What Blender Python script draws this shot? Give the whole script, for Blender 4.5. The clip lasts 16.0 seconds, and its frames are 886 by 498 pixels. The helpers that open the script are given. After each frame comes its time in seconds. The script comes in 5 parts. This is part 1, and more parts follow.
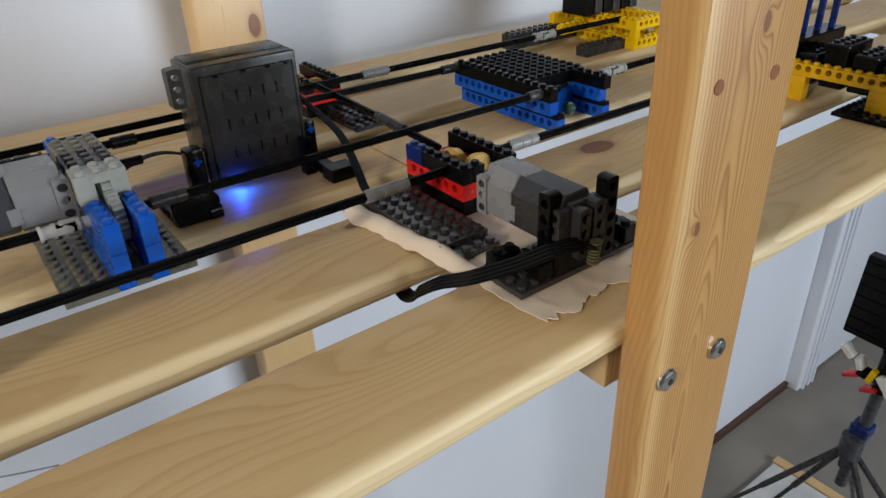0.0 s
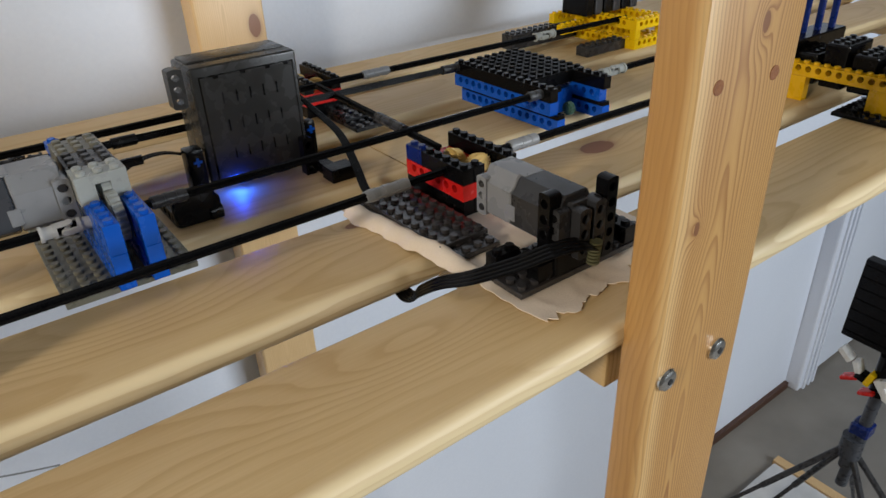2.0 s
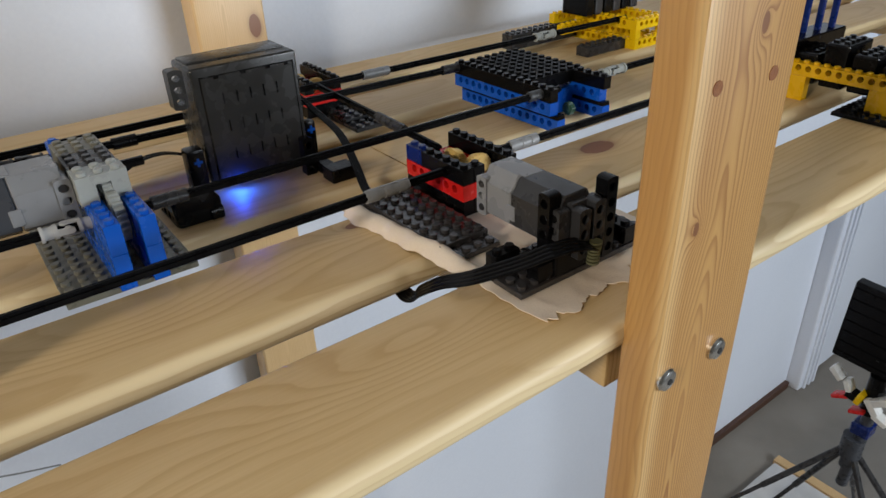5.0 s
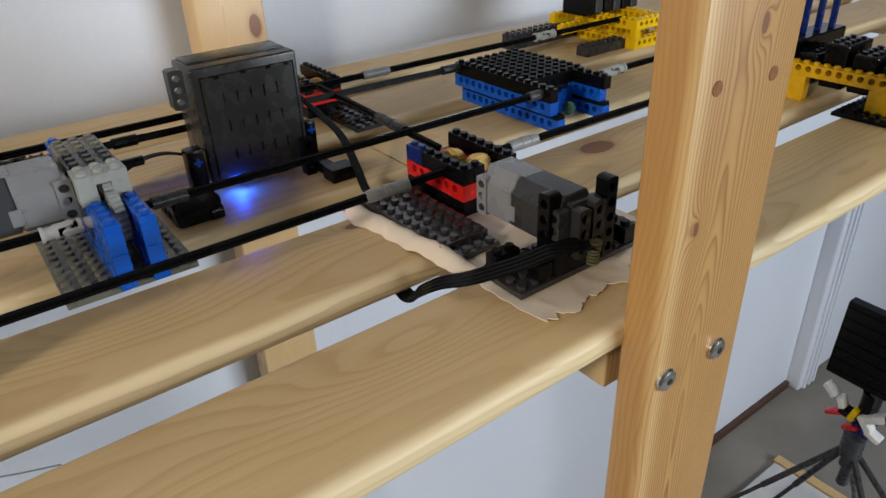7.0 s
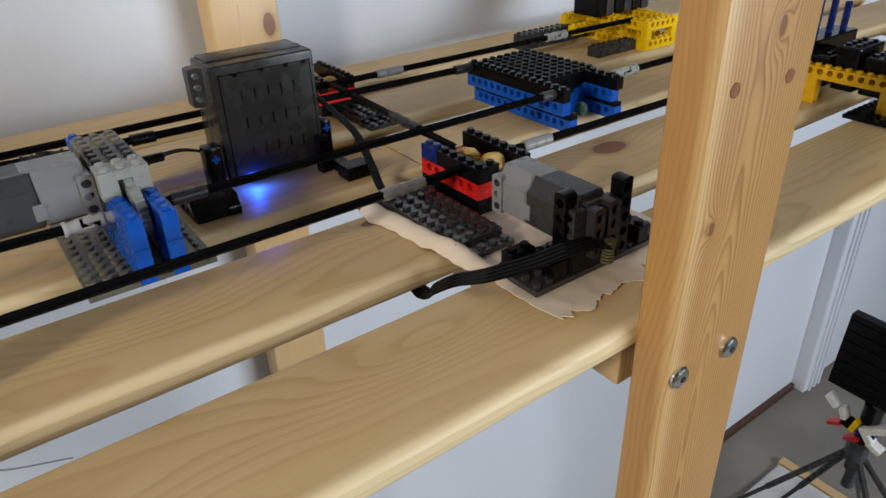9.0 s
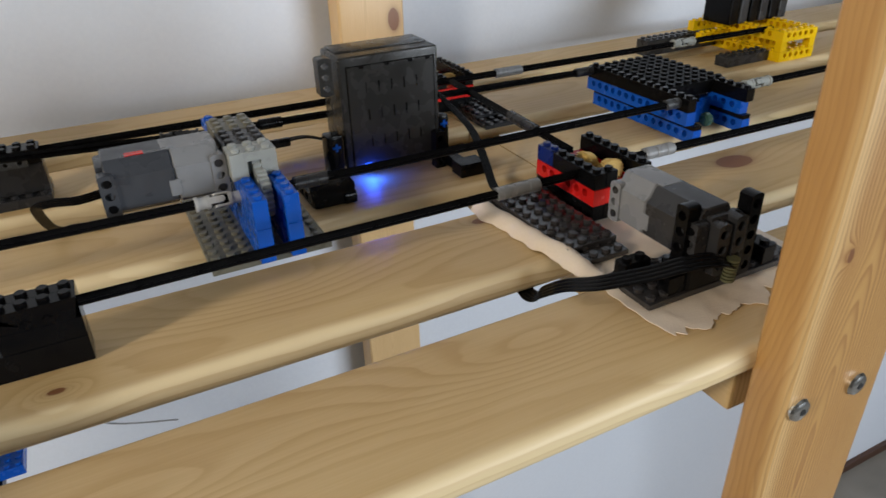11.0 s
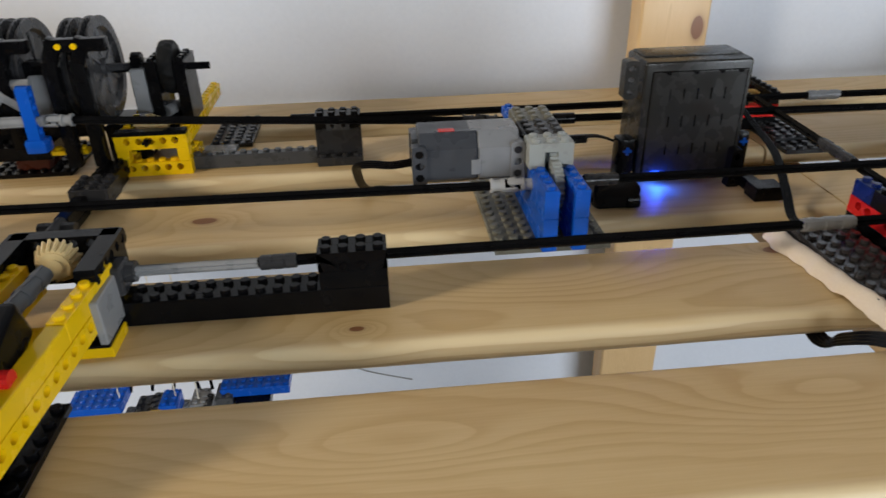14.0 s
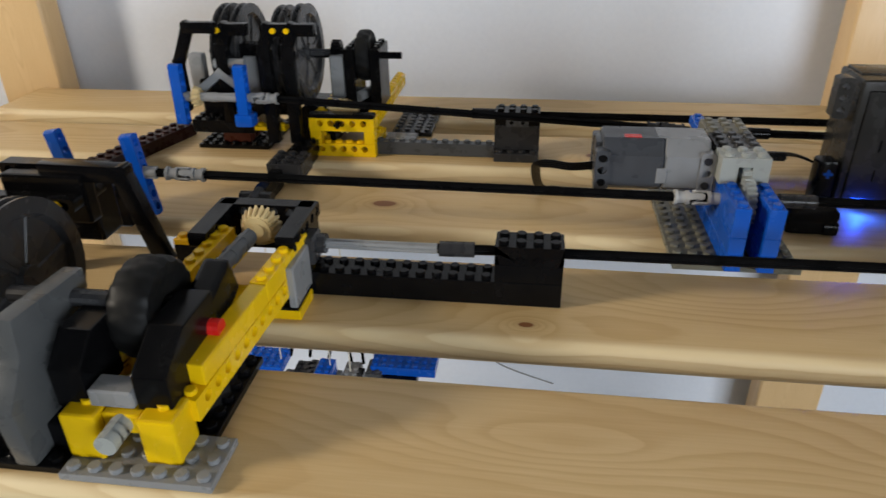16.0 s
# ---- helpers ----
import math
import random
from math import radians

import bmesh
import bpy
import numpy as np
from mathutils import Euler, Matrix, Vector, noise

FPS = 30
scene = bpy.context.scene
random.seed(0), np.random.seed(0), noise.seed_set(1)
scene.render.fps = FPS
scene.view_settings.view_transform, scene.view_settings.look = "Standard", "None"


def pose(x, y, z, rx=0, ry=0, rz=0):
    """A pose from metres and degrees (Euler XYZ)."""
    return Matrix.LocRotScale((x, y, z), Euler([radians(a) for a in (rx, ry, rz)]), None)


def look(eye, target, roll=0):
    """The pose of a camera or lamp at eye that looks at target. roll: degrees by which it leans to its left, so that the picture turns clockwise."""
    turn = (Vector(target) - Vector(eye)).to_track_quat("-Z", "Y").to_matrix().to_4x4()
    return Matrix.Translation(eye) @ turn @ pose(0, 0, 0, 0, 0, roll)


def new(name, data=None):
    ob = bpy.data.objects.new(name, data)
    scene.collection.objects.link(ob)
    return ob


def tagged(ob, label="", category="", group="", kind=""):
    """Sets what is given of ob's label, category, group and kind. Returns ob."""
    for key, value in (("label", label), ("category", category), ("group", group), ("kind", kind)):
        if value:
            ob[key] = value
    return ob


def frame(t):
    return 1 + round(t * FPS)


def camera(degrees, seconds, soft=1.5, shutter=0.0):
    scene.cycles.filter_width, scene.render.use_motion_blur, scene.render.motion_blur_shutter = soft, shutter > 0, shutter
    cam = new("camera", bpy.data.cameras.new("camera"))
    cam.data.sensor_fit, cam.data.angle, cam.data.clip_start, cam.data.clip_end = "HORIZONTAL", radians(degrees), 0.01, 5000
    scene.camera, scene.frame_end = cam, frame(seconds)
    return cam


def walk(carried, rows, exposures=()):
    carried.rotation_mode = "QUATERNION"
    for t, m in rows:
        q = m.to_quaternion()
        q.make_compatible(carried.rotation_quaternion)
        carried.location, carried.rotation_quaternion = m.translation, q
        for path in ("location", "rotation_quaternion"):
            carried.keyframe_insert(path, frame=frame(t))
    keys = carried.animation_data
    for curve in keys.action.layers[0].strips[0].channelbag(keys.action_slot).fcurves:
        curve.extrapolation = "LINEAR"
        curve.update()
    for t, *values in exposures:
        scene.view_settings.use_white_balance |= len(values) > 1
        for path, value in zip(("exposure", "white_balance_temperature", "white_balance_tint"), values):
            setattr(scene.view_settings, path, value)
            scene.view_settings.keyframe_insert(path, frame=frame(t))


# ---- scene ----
cam = camera(65.0, 16.0, shutter=0.5)
PATH = [
    (0, (0.042, -0.285, 0.182), (1.06, 1.125, -0.805), -2.3),
    (8, (0.042, -0.286, 0.183), (1.057, 1.126, -0.806), -2.4),
    (8.2, (0.041, -0.286, 0.183), (1.058, 1.125, -0.805), -2.3),
    (10.3, (0.029, -0.285, 0.188), (0.915, 1.209, -0.804), -1.6),
    (10.5, (0.031, -0.282, 0.184), (0.88, 1.238, -0.801), -1.7),
    (11, (0.028, -0.281, 0.184), (0.803, 1.279, -0.798), -1.7),
    (11.5, (0.023, -0.28, 0.184), (0.724, 1.317, -0.796), -1.5),
    (12, (0.019, -0.279, 0.184), (0.628, 1.357, -0.791), -1.5),
    (12.5, (0.014, -0.278, 0.183), (0.527, 1.393, -0.788), -1.3),
    (13, (0.009, -0.279, 0.184), (0.39, 1.429, -0.785), -1.3),
    (13.5, (0.004, -0.279, 0.184), (0.265, 1.452, -0.783), -1.2),
    (14, (0.0, -0.279, 0.185), (0.161, 1.465, -0.781), -1.2),
    (14.5, (-0.004, -0.279, 0.184), (0.063, 1.472, -0.779), -1.1),
    (15, (-0.007, -0.28, 0.184), (-0.02, 1.474, -0.777), -1.1),
    (15.5, (-0.014, -0.28, 0.184), (-0.138, 1.47, -0.776), -0.8),
    (16, (-0.017, -0.282, 0.185), (-0.258, 1.456, -0.774), -1.0),
]
walk(cam, [(t, look(eye, target, roll)) for t, eye, target, roll in PATH])

# ---- light ----
world = bpy.data.worlds.new("world")
scene.world = world
world.use_nodes = True
wn = world.node_tree.nodes
sky = wn.new("ShaderNodeTexSky")
sky.sky_type, sky.sun_disc = "NISHITA", False
sky.sun_elevation, sky.sun_rotation = radians(35), radians(250)
world.node_tree.links.new(sky.outputs[0], wn["Background"].inputs[0])
wn["Background"].inputs[1].default_value = 0.03
scene.view_settings.exposure = -0.40


def window_light(name, place, target, w, h, watts, color):
    lamp = bpy.data.lights.new(name, "AREA")
    lamp.shape, lamp.size, lamp.size_y, lamp.energy, lamp.color = "RECTANGLE", w, h, watts, color
    ob = new(name, lamp)
    ob.matrix_world = look(place, target)
    return ob


# Unseen warm source added at the left, where no window is known.
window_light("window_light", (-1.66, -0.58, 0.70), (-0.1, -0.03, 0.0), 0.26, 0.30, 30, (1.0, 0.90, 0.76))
# Unseen cool source at the right-front, inferred from the post's shadow.
window_light("window_light", (1.42, -2.14, 0.25), (0.2, 0.0, -0.02), 1.4, 0.9, 70, (0.84, 0.92, 1.0))

# ---- materials ----
U, BH, PL = 0.008, 0.0096, 0.0032


def shader(name):
    m = bpy.data.materials.new(name)
    m.use_nodes = True
    nt = m.node_tree
    return m, nt, nt.nodes["Principled BSDF"]


def node(nt, kind, **inputs):
    n = nt.nodes.new(kind)
    for k, v in inputs.items():
        n.inputs[k].default_value = v
    return n


def ramp(nt, stops):
    r = nt.nodes.new("ShaderNodeValToRGB")
    while len(r.color_ramp.elements) < len(stops):
        r.color_ramp.elements.new(0.5)
    for e, (p, c) in zip(r.color_ramp.elements, stops):
        e.position, e.color = p, (*c, 1)
    return r


def calc(nt, op, a, b):
    n = nt.nodes.new("ShaderNodeMath")
    n.operation = op
    for i, v in enumerate((a, b)):
        if isinstance(v, (int, float)):
            n.inputs[i].default_value = v
        else:
            nt.links.new(v, n.inputs[i])
    return n.outputs[0]


def plastic(name, color, rough=0.22, trans=0.0, gloss=0.4):
    """Moulded ABS: faint mottling, hairline scratches, slightly uneven gloss."""
    m, nt, b = shader(name)
    tc = nt.nodes.new("ShaderNodeTexCoord")
    n1 = node(nt, "ShaderNodeTexNoise", Scale=90.0, Detail=4.0)
    n2 = node(nt, "ShaderNodeTexNoise", Scale=900.0, Detail=2.0)
    nt.links.new(tc.outputs["Object"], n1.inputs["Vector"])
    nt.links.new(tc.outputs["Object"], n2.inputs["Vector"])
    lo, hi = [c * 0.95 for c in color], [min(1, c * 1.05 + 0.001) for c in color]
    r = ramp(nt, [(0.3, lo), (0.7, hi)])
    nt.links.new(n1.outputs[0], r.inputs[0])
    nt.links.new(r.outputs[0], b.inputs["Base Color"])
    rr = ramp(nt, [(0.35, [rough * 0.75] * 3), (0.75, [rough * 1.6] * 3)])
    nt.links.new(n1.outputs[0], rr.inputs[0])
    nt.links.new(rr.outputs[0], b.inputs["Roughness"])
    bump = node(nt, "ShaderNodeBump", Strength=0.05, Distance=0.0002)
    nt.links.new(n2.outputs[0], bump.inputs["Height"])
    nt.links.new(bump.outputs[0], b.inputs["Normal"])
    b.inputs["IOR"].default_value = 1.48
    b.inputs["Specular IOR Level"].default_value = gloss
    b.inputs["Transmission Weight"].default_value = trans
    return m


def pine(name, along, light, dark, line, knots=(), rings=330.0, contrast=1.0, rough=0.42, pith=(0.037, -0.022), tilt=0.03, lit_sap=None):
    """Planed pine: growth rings about a wandering pith line, so that flat faces show flames and quarter faces show
    stripes.
    knots: centres in the object's space with a radius (negative: an eye in the grain with no knot). The last argument:
    width of a pale sapwood band at the first edge, whitened to look lit."""
    m, nt, b = shader(name)
    L = nt.links.new
    tc = nt.nodes.new("ShaderNodeTexCoord")
    info = nt.nodes.new("ShaderNodeObjectInfo")
    sep = nt.nodes.new("ShaderNodeSeparateXYZ")
    L(tc.outputs["Object"], sep.inputs[0])
    axis = {"x": (0, 1, 2), "y": (1, 0, 2), "z": (2, 0, 1)}[along]
    u, v, w = (sep.outputs[i] for i in axis)
    shift = calc(nt, "MULTIPLY", info.outputs["Random"], 7.0)

    def stretched(su, sv, detail, seed):
        com = nt.nodes.new("ShaderNodeCombineXYZ")
        L(calc(nt, "ADD", calc(nt, "ADD", calc(nt, "MULTIPLY", u, su), shift), seed), com.inputs[0])
        L(calc(nt, "MULTIPLY", v, sv), com.inputs[1])
        L(calc(nt, "MULTIPLY", w, sv), com.inputs[2])
        n = node(nt, "ShaderNodeTexNoise", Scale=1.0, Detail=detail, Roughness=0.5)
        L(com.outputs[0], n.inputs["Vector"])
        return n.outputs[0]

    big = stretched(4.0, 3.0, 1.0, 0.0)
    side = stretched(2.5, 0.0, 1.0, 3.1)
    wave = stretched(16.0, 55.0, 2.0, 5.3)
    dv = calc(nt, "ADD", calc(nt, "SUBTRACT", v, pith[0] - 0.5 * 0.022), calc(nt, "MULTIPLY", side, -0.022))
    dw = calc(nt, "ADD", calc(nt, "SUBTRACT", w, pith[1] + 0.5 * 0.030), calc(nt, "ADD", calc(nt, "MULTIPLY", big, 0.030), calc(nt, "MULTIPLY", u, tilt)))
    field = calc(nt, "SQRT", calc(nt, "ADD", calc(nt, "MULTIPLY", dv, dv), calc(nt, "MULTIPLY", dw, dw)), 0.0)
    field = calc(nt, "ADD", field, calc(nt, "MULTIPLY", wave, 0.0042))
    mask = None
    for kx, ky, kz, kr in knots:
        vec = nt.nodes.new("ShaderNodeVectorMath")
        vec.operation = "SUBTRACT"
        vec.inputs[1].default_value = (kx, ky, kz)
        L(tc.outputs["Object"], vec.inputs[0])
        sc = nt.nodes.new("ShaderNodeVectorMath")
        sc.operation = "MULTIPLY"
        stretch = [1.0, 1.0, 1.0]
        stretch[axis[0]] = 0.55 if kr > 0 else 0.28
        eye, kr = kr < 0, abs(kr)
        sc.inputs[1].default_value = stretch
        L(vec.outputs[0], sc.inputs[0])
        ln = nt.nodes.new("ShaderNodeVectorMath")
        ln.operation = "LENGTH"
        L(sc.outputs[0], ln.inputs[0])
        d = ln.outputs["Value"]
        near = calc(nt, "DIVIDE", kr * kr * 6, calc(nt, "ADD", calc(nt, "MULTIPLY", d, d), kr * kr * 6))
        field = calc(nt, "ADD", field, calc(nt, "MULTIPLY", near, (8.0 if eye else 5.0) / rings))
        if eye:
            continue
        spot = calc(nt, "LESS_THAN", calc(nt, "ADD", d, calc(nt, "MULTIPLY", calc(nt, "SUBTRACT", wave, 0.5), kr * 0.9)), kr)
        soft = calc(nt, "POWER", calc(nt, "MINIMUM", calc(nt, "DIVIDE", kr * 0.9, calc(nt, "ADD", d, 0.0002)), 1.0), 3.0)
        soft = calc(nt, "MAXIMUM", calc(nt, "MULTIPLY", soft, 0.75), spot)
        mask = soft if mask is None else calc(nt, "MAXIMUM", mask, soft)
    tri = calc(nt, "FRACT", calc(nt, "MULTIPLY", field, rings), 0.0)
    lines = ramp(nt, [(0.0, (0.12,) * 3), (0.18, (0.0,) * 3), (0.55, (0.22,) * 3), (0.82, (0.9,) * 3), (0.93, (1.0,) * 3), (1.0, (0.12,) * 3)])
    L(tri, lines.inputs[0])
    fade = calc(nt, "MULTIPLY", calc(nt, "ADD", calc(nt, "MULTIPLY", stretched(3.0, 22.0, 2.0, 1.7), 1.6), -0.12), contrast)
    amount = calc(nt, "MULTIPLY", lines.outputs[0], fade)
    if lit_sap and along == "z":
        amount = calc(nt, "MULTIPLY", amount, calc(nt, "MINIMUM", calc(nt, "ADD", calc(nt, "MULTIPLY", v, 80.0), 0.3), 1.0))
    fibre_vec = nt.nodes.new("ShaderNodeCombineXYZ")
    L(calc(nt, "MULTIPLY", u, 30.0), fibre_vec.inputs[0])
    L(calc(nt, "MULTIPLY", v, 900.0), fibre_vec.inputs[1])
    L(calc(nt, "MULTIPLY", w, 900.0), fibre_vec.inputs[2])
    fibre = node(nt, "ShaderNodeTexNoise", Scale=1.0, Detail=3.0)
    L(fibre_vec.outputs[0], fibre.inputs["Vector"])
    blot = stretched(7.0, 24.0, 3.0, 9.0)
    tone = ramp(nt, [(0.32, light), (0.72, dark)])
    L(calc(nt, "ADD", calc(nt, "MULTIPLY", fibre.outputs[0], 0.4), calc(nt, "MULTIPLY", blot, 0.6)), tone.inputs[0])
    base = tone.outputs[0]
    if lit_sap:
        # Pale sapwood and the light on the front edge, both put into the colour.
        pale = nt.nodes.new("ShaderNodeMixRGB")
        band = calc(nt, "SUBTRACT", 1.3, calc(nt, "DIVIDE", calc(nt, "ABSOLUTE", calc(nt, "SUBTRACT", v, lit_sap * 0.3), 0.0), lit_sap))
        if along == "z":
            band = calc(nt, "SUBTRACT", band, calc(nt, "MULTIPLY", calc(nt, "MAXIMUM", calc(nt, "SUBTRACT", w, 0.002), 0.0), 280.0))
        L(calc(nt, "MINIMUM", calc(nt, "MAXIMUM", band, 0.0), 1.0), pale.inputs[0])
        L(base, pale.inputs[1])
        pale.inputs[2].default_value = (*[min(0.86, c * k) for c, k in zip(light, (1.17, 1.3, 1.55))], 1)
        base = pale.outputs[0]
    mix = nt.nodes.new("ShaderNodeMixRGB")
    L(amount, mix.inputs[0])
    L(base, mix.inputs[1])
    mix.inputs[2].default_value = (*line, 1)
    out = mix.outputs[0]
    if mask is not None:
        mk = nt.nodes.new("ShaderNodeMixRGB")
        L(mask, mk.inputs[0])
        L(out, mk.inputs[1])
        mk.inputs[2].default_value = (0.22, 0.088, 0.032, 1)
        out = mk.outputs[0]
    L(out, b.inputs["Base Color"])
    sheen = ramp(nt, [(0.3, (rough * 0.85,) * 3), (0.7, (rough * 1.15,) * 3)])
    L(blot, sheen.inputs[0])
    L(sheen.outputs[0], b.inputs["Roughness"])
    bump = node(nt, "ShaderNodeBump", Strength=0.12, Distance=0.0004)
    L(calc(nt, "ADD", fibre.outputs[0], calc(nt, "MULTIPLY", tri, 0.4)), bump.inputs["Height"])
    L(bump.outputs[0], b.inputs["Normal"])
    return m


def rough_surface(name, c1, c2, scale, rough=0.8, bump_d=0.0005, strength=0.3, fine=None):
    m, nt, b = shader(name)
    tc = nt.nodes.new("ShaderNodeTexCoord")
    n1 = node(nt, "ShaderNodeTexNoise", Scale=scale, Detail=5.0)
    n2 = node(nt, "ShaderNodeTexNoise", Scale=fine or scale * 25, Detail=3.0)
    nt.links.new(tc.outputs["Object"], n1.inputs["Vector"])
    nt.links.new(tc.outputs["Object"], n2.inputs["Vector"])
    r = ramp(nt, [(0.3, c1), (0.72, c2)])
    nt.links.new(calc(nt, "ADD", calc(nt, "MULTIPLY", n1.outputs[0], 0.65), calc(nt, "MULTIPLY", n2.outputs[0], 0.35)), r.inputs[0])
    nt.links.new(r.outputs[0], b.inputs["Base Color"])
    b.inputs["Roughness"].default_value = rough
    bp = node(nt, "ShaderNodeBump", Strength=strength, Distance=bump_d)
    nt.links.new(n2.outputs[0], bp.inputs["Height"])
    nt.links.new(bp.outputs[0], b.inputs["Normal"])
    return m


def glowing(name, color, strength):
    m, nt, b = shader(name)
    b.inputs["Base Color"].default_value = (*color, 1)
    b.inputs["Emission Color"].default_value = (*color, 1)
    b.inputs["Emission Strength"].default_value = strength
    return m


PINE = ((0.69, 0.495, 0.245), (0.59, 0.395, 0.170), (0.43, 0.235, 0.065))
PALEPOST = ((0.74, 0.52, 0.27), (0.64, 0.42, 0.20), (0.42, 0.23, 0.08))
POSTC = ((0.59, 0.345, 0.125), (0.48, 0.255, 0.080), (0.24, 0.085, 0.024))
BLACK = plastic("black_plastic", (0.0035, 0.0035, 0.004), 0.19, gloss=0.16)
AXLE = plastic("black_axle_plastic", (0.004, 0.004, 0.0045), 0.3, gloss=0.05)
DGREY = plastic("dark_grey_plastic", (0.030, 0.030, 0.032), 0.26, gloss=0.3)
MGREY = plastic("mid_grey_plastic", (0.060, 0.063, 0.067), 0.3)
# Motor greys lowered for the shade that falls on the gearbox motor.
MOTORGREY = plastic("shade_lowered_blue_grey", (0.046, 0.050, 0.059), 0.3)
MOTORPALE = plastic("cool_light_grey_plastic", (0.225, 0.232, 0.245), 0.3)
# Darker copy of the motor grey for the less-lit front motor.
MOTORDARK = plastic("shaded_motor_grey", (0.034, 0.034, 0.036), 0.28, gloss=0.35)
GOLDTAN = plastic("golden_tan_plastic", (0.56, 0.38, 0.12), 0.35)
PLATEGREY = plastic("warm_dark_grey_plastic", (0.036, 0.033, 0.033), 0.17, gloss=0.65)
JOINTGREY = plastic("off_white_plastic", (0.46, 0.46, 0.45), 0.3)
LGREY = plastic("light_grey_plastic", (0.24, 0.245, 0.25), 0.3)
OLDGREY = plastic("old_grey_plastic", (0.155, 0.148, 0.115), 0.3)
# Light grey darkened for the bracket, which stands in shade.
SHADEDGREY = plastic("shaded_light_grey_plastic", (0.082, 0.086, 0.088), 0.3)
PALEGREY = plastic("pale_grey_plastic", (0.34, 0.36, 0.345), 0.3)
BLUE = plastic("blue_plastic", (0.005, 0.085, 0.47), 0.22, gloss=0.3)
RED = plastic("red_plastic", (0.62, 0.015, 0.012), 0.22)
YELLOW = plastic("yellow_plastic", (0.82, 0.52, 0.004), 0.22, gloss=0.3)
ORANGE = plastic("amber_plastic", (0.72, 0.41, 0.008), 0.25)
TAN = plastic("tan_plastic", (0.60, 0.46, 0.23), 0.35)
DRED = plastic("reddish_brown_plastic", (0.10, 0.022, 0.012), 0.3)
DBROWN = plastic("dark_brown_plastic", (0.028, 0.009, 0.007), 0.3, gloss=0.25)
WHITEP = plastic("white_plastic", (0.78, 0.78, 0.75), 0.3)
SMOKE = plastic("smoked_grey_plastic", (0.024, 0.024, 0.023), 0.24, gloss=0.3)
RUBBER = plastic("black_rubber", (0.006, 0.006, 0.006), 0.5, gloss=0.2)
STEEL, _nt, _b = shader("zinc_plated_steel")
_b.inputs["Base Color"].default_value, _b.inputs["Metallic"].default_value, _b.inputs["Roughness"].default_value = (0.78, 0.78, 0.76, 1), 1.0, 0.22
DBLUE = plastic("dark_blue_plastic", (0.004, 0.016, 0.11), 0.25)
LED = glowing("blue_led", (0.02, 0.14, 1.0), 25.0)
WALLP = rough_surface("white_wall_paint", (0.665, 0.70, 0.775), (0.73, 0.765, 0.835), 3.0, 0.7, 0.0006, 0.25, 260.0)
REDBROWN = rough_surface("red_brown_wood", (0.20, 0.065, 0.018), (0.30, 0.11, 0.03), 400.0, 0.7)
# Unseen walls painted dark to keep bounce light low.
PAINT2 = rough_surface("dim_unseen_wall_paint", (0.12, 0.112, 0.10), (0.16, 0.15, 0.135), 3.0, 0.8)
CARPET = rough_surface("grey_carpet", (0.19, 0.172, 0.15), (0.32, 0.295, 0.26), 6.0, 0.95, 0.004, 0.8, 400.0)
PAPER = rough_surface("cream_tissue", (0.74, 0.62, 0.49), (0.84, 0.73, 0.60), 40.0, 0.9, 0.0004, 0.4, 900.0)
# Unseen ceiling, dimmed likewise so that less light bounces down.
CEIL = rough_surface("dim_unseen_ceiling_paint", (0.28, 0.27, 0.26), (0.33, 0.32, 0.31), 3.0, 0.9)
DARKWOOD = pine("dark_skirting", "x", (0.10, 0.045, 0.025), (0.07, 0.03, 0.018), (0.04, 0.018, 0.01))
STRING = rough_surface("pale_string", (0.6, 0.55, 0.45), (0.75, 0.7, 0.6), 300.0, 0.9)


# ---- shapes ----
def part(name, bm, material, parent=None, label="", smooth=False):
    me = bpy.data.meshes.new(name)
    bm.to_mesh(me)
    bm.free()
    me.materials.append(material)
    if smooth:
        for p in me.polygons:
            p.use_smooth = True
        me.set_sharp_from_angle(angle=radians(35))
    ob = new(name, me)
    if parent is not None:
        ob.parent = parent
    if label:
        ob["label"] = label
    return ob


def thing(name, place, label, category, group="", rz=0.0, kind=""):
    ob = new(name)
    ob.empty_display_size = 0.01
    ob.matrix_basis = pose(*place, 0, 0, rz)
    return tagged(ob, label, category, group, kind)


def box(bm, x0, x1, y0, y1, z0, z1, bev=0.0003, seg=1):
    r = bmesh.ops.create_cube(bm, size=1.0, matrix=Matrix.Translation(((x0 + x1) / 2, (y0 + y1) / 2, (z0 + z1) / 2)) @ Matrix.Diagonal((x1 - x0, y1 - y0, z1 - z0, 1)))
    if bev:
        vs = set(r["verts"])
        bmesh.ops.bevel(bm, geom=[e for e in bm.edges if e.verts[0] in vs and e.verts[1] in vs], offset=bev, segments=seg, affect="EDGES", profile=0.6)
    return bm


def rod(bm, a, b, r, seg=12, r2=None, caps=True):
    a, b = Vector(a), Vector(b)
    turn = (b - a).to_track_quat("Z", "Y").to_matrix().to_4x4()
    bmesh.ops.create_cone(bm, cap_ends=caps, segments=seg, radius1=r, radius2=r if r2 is None else r2, depth=(b - a).length, matrix=Matrix.Translation((a + b) / 2) @ turn)
    return bm


def studs(bm, x0, y0, z, nx, ny, skip=()):
    for i in range(nx):
        for j in range(ny):
            if (i, j) not in skip:
                x, y = x0 + (i + 0.5) * U, y0 + (j + 0.5) * U
                rod(bm, (x, y, z - 0.0002), (x, y, z + 0.0015), 0.0024, 12)
                rod(bm, (x, y, z + 0.0015), (x, y, z + 0.0018), 0.0024, 12, 0.0021)


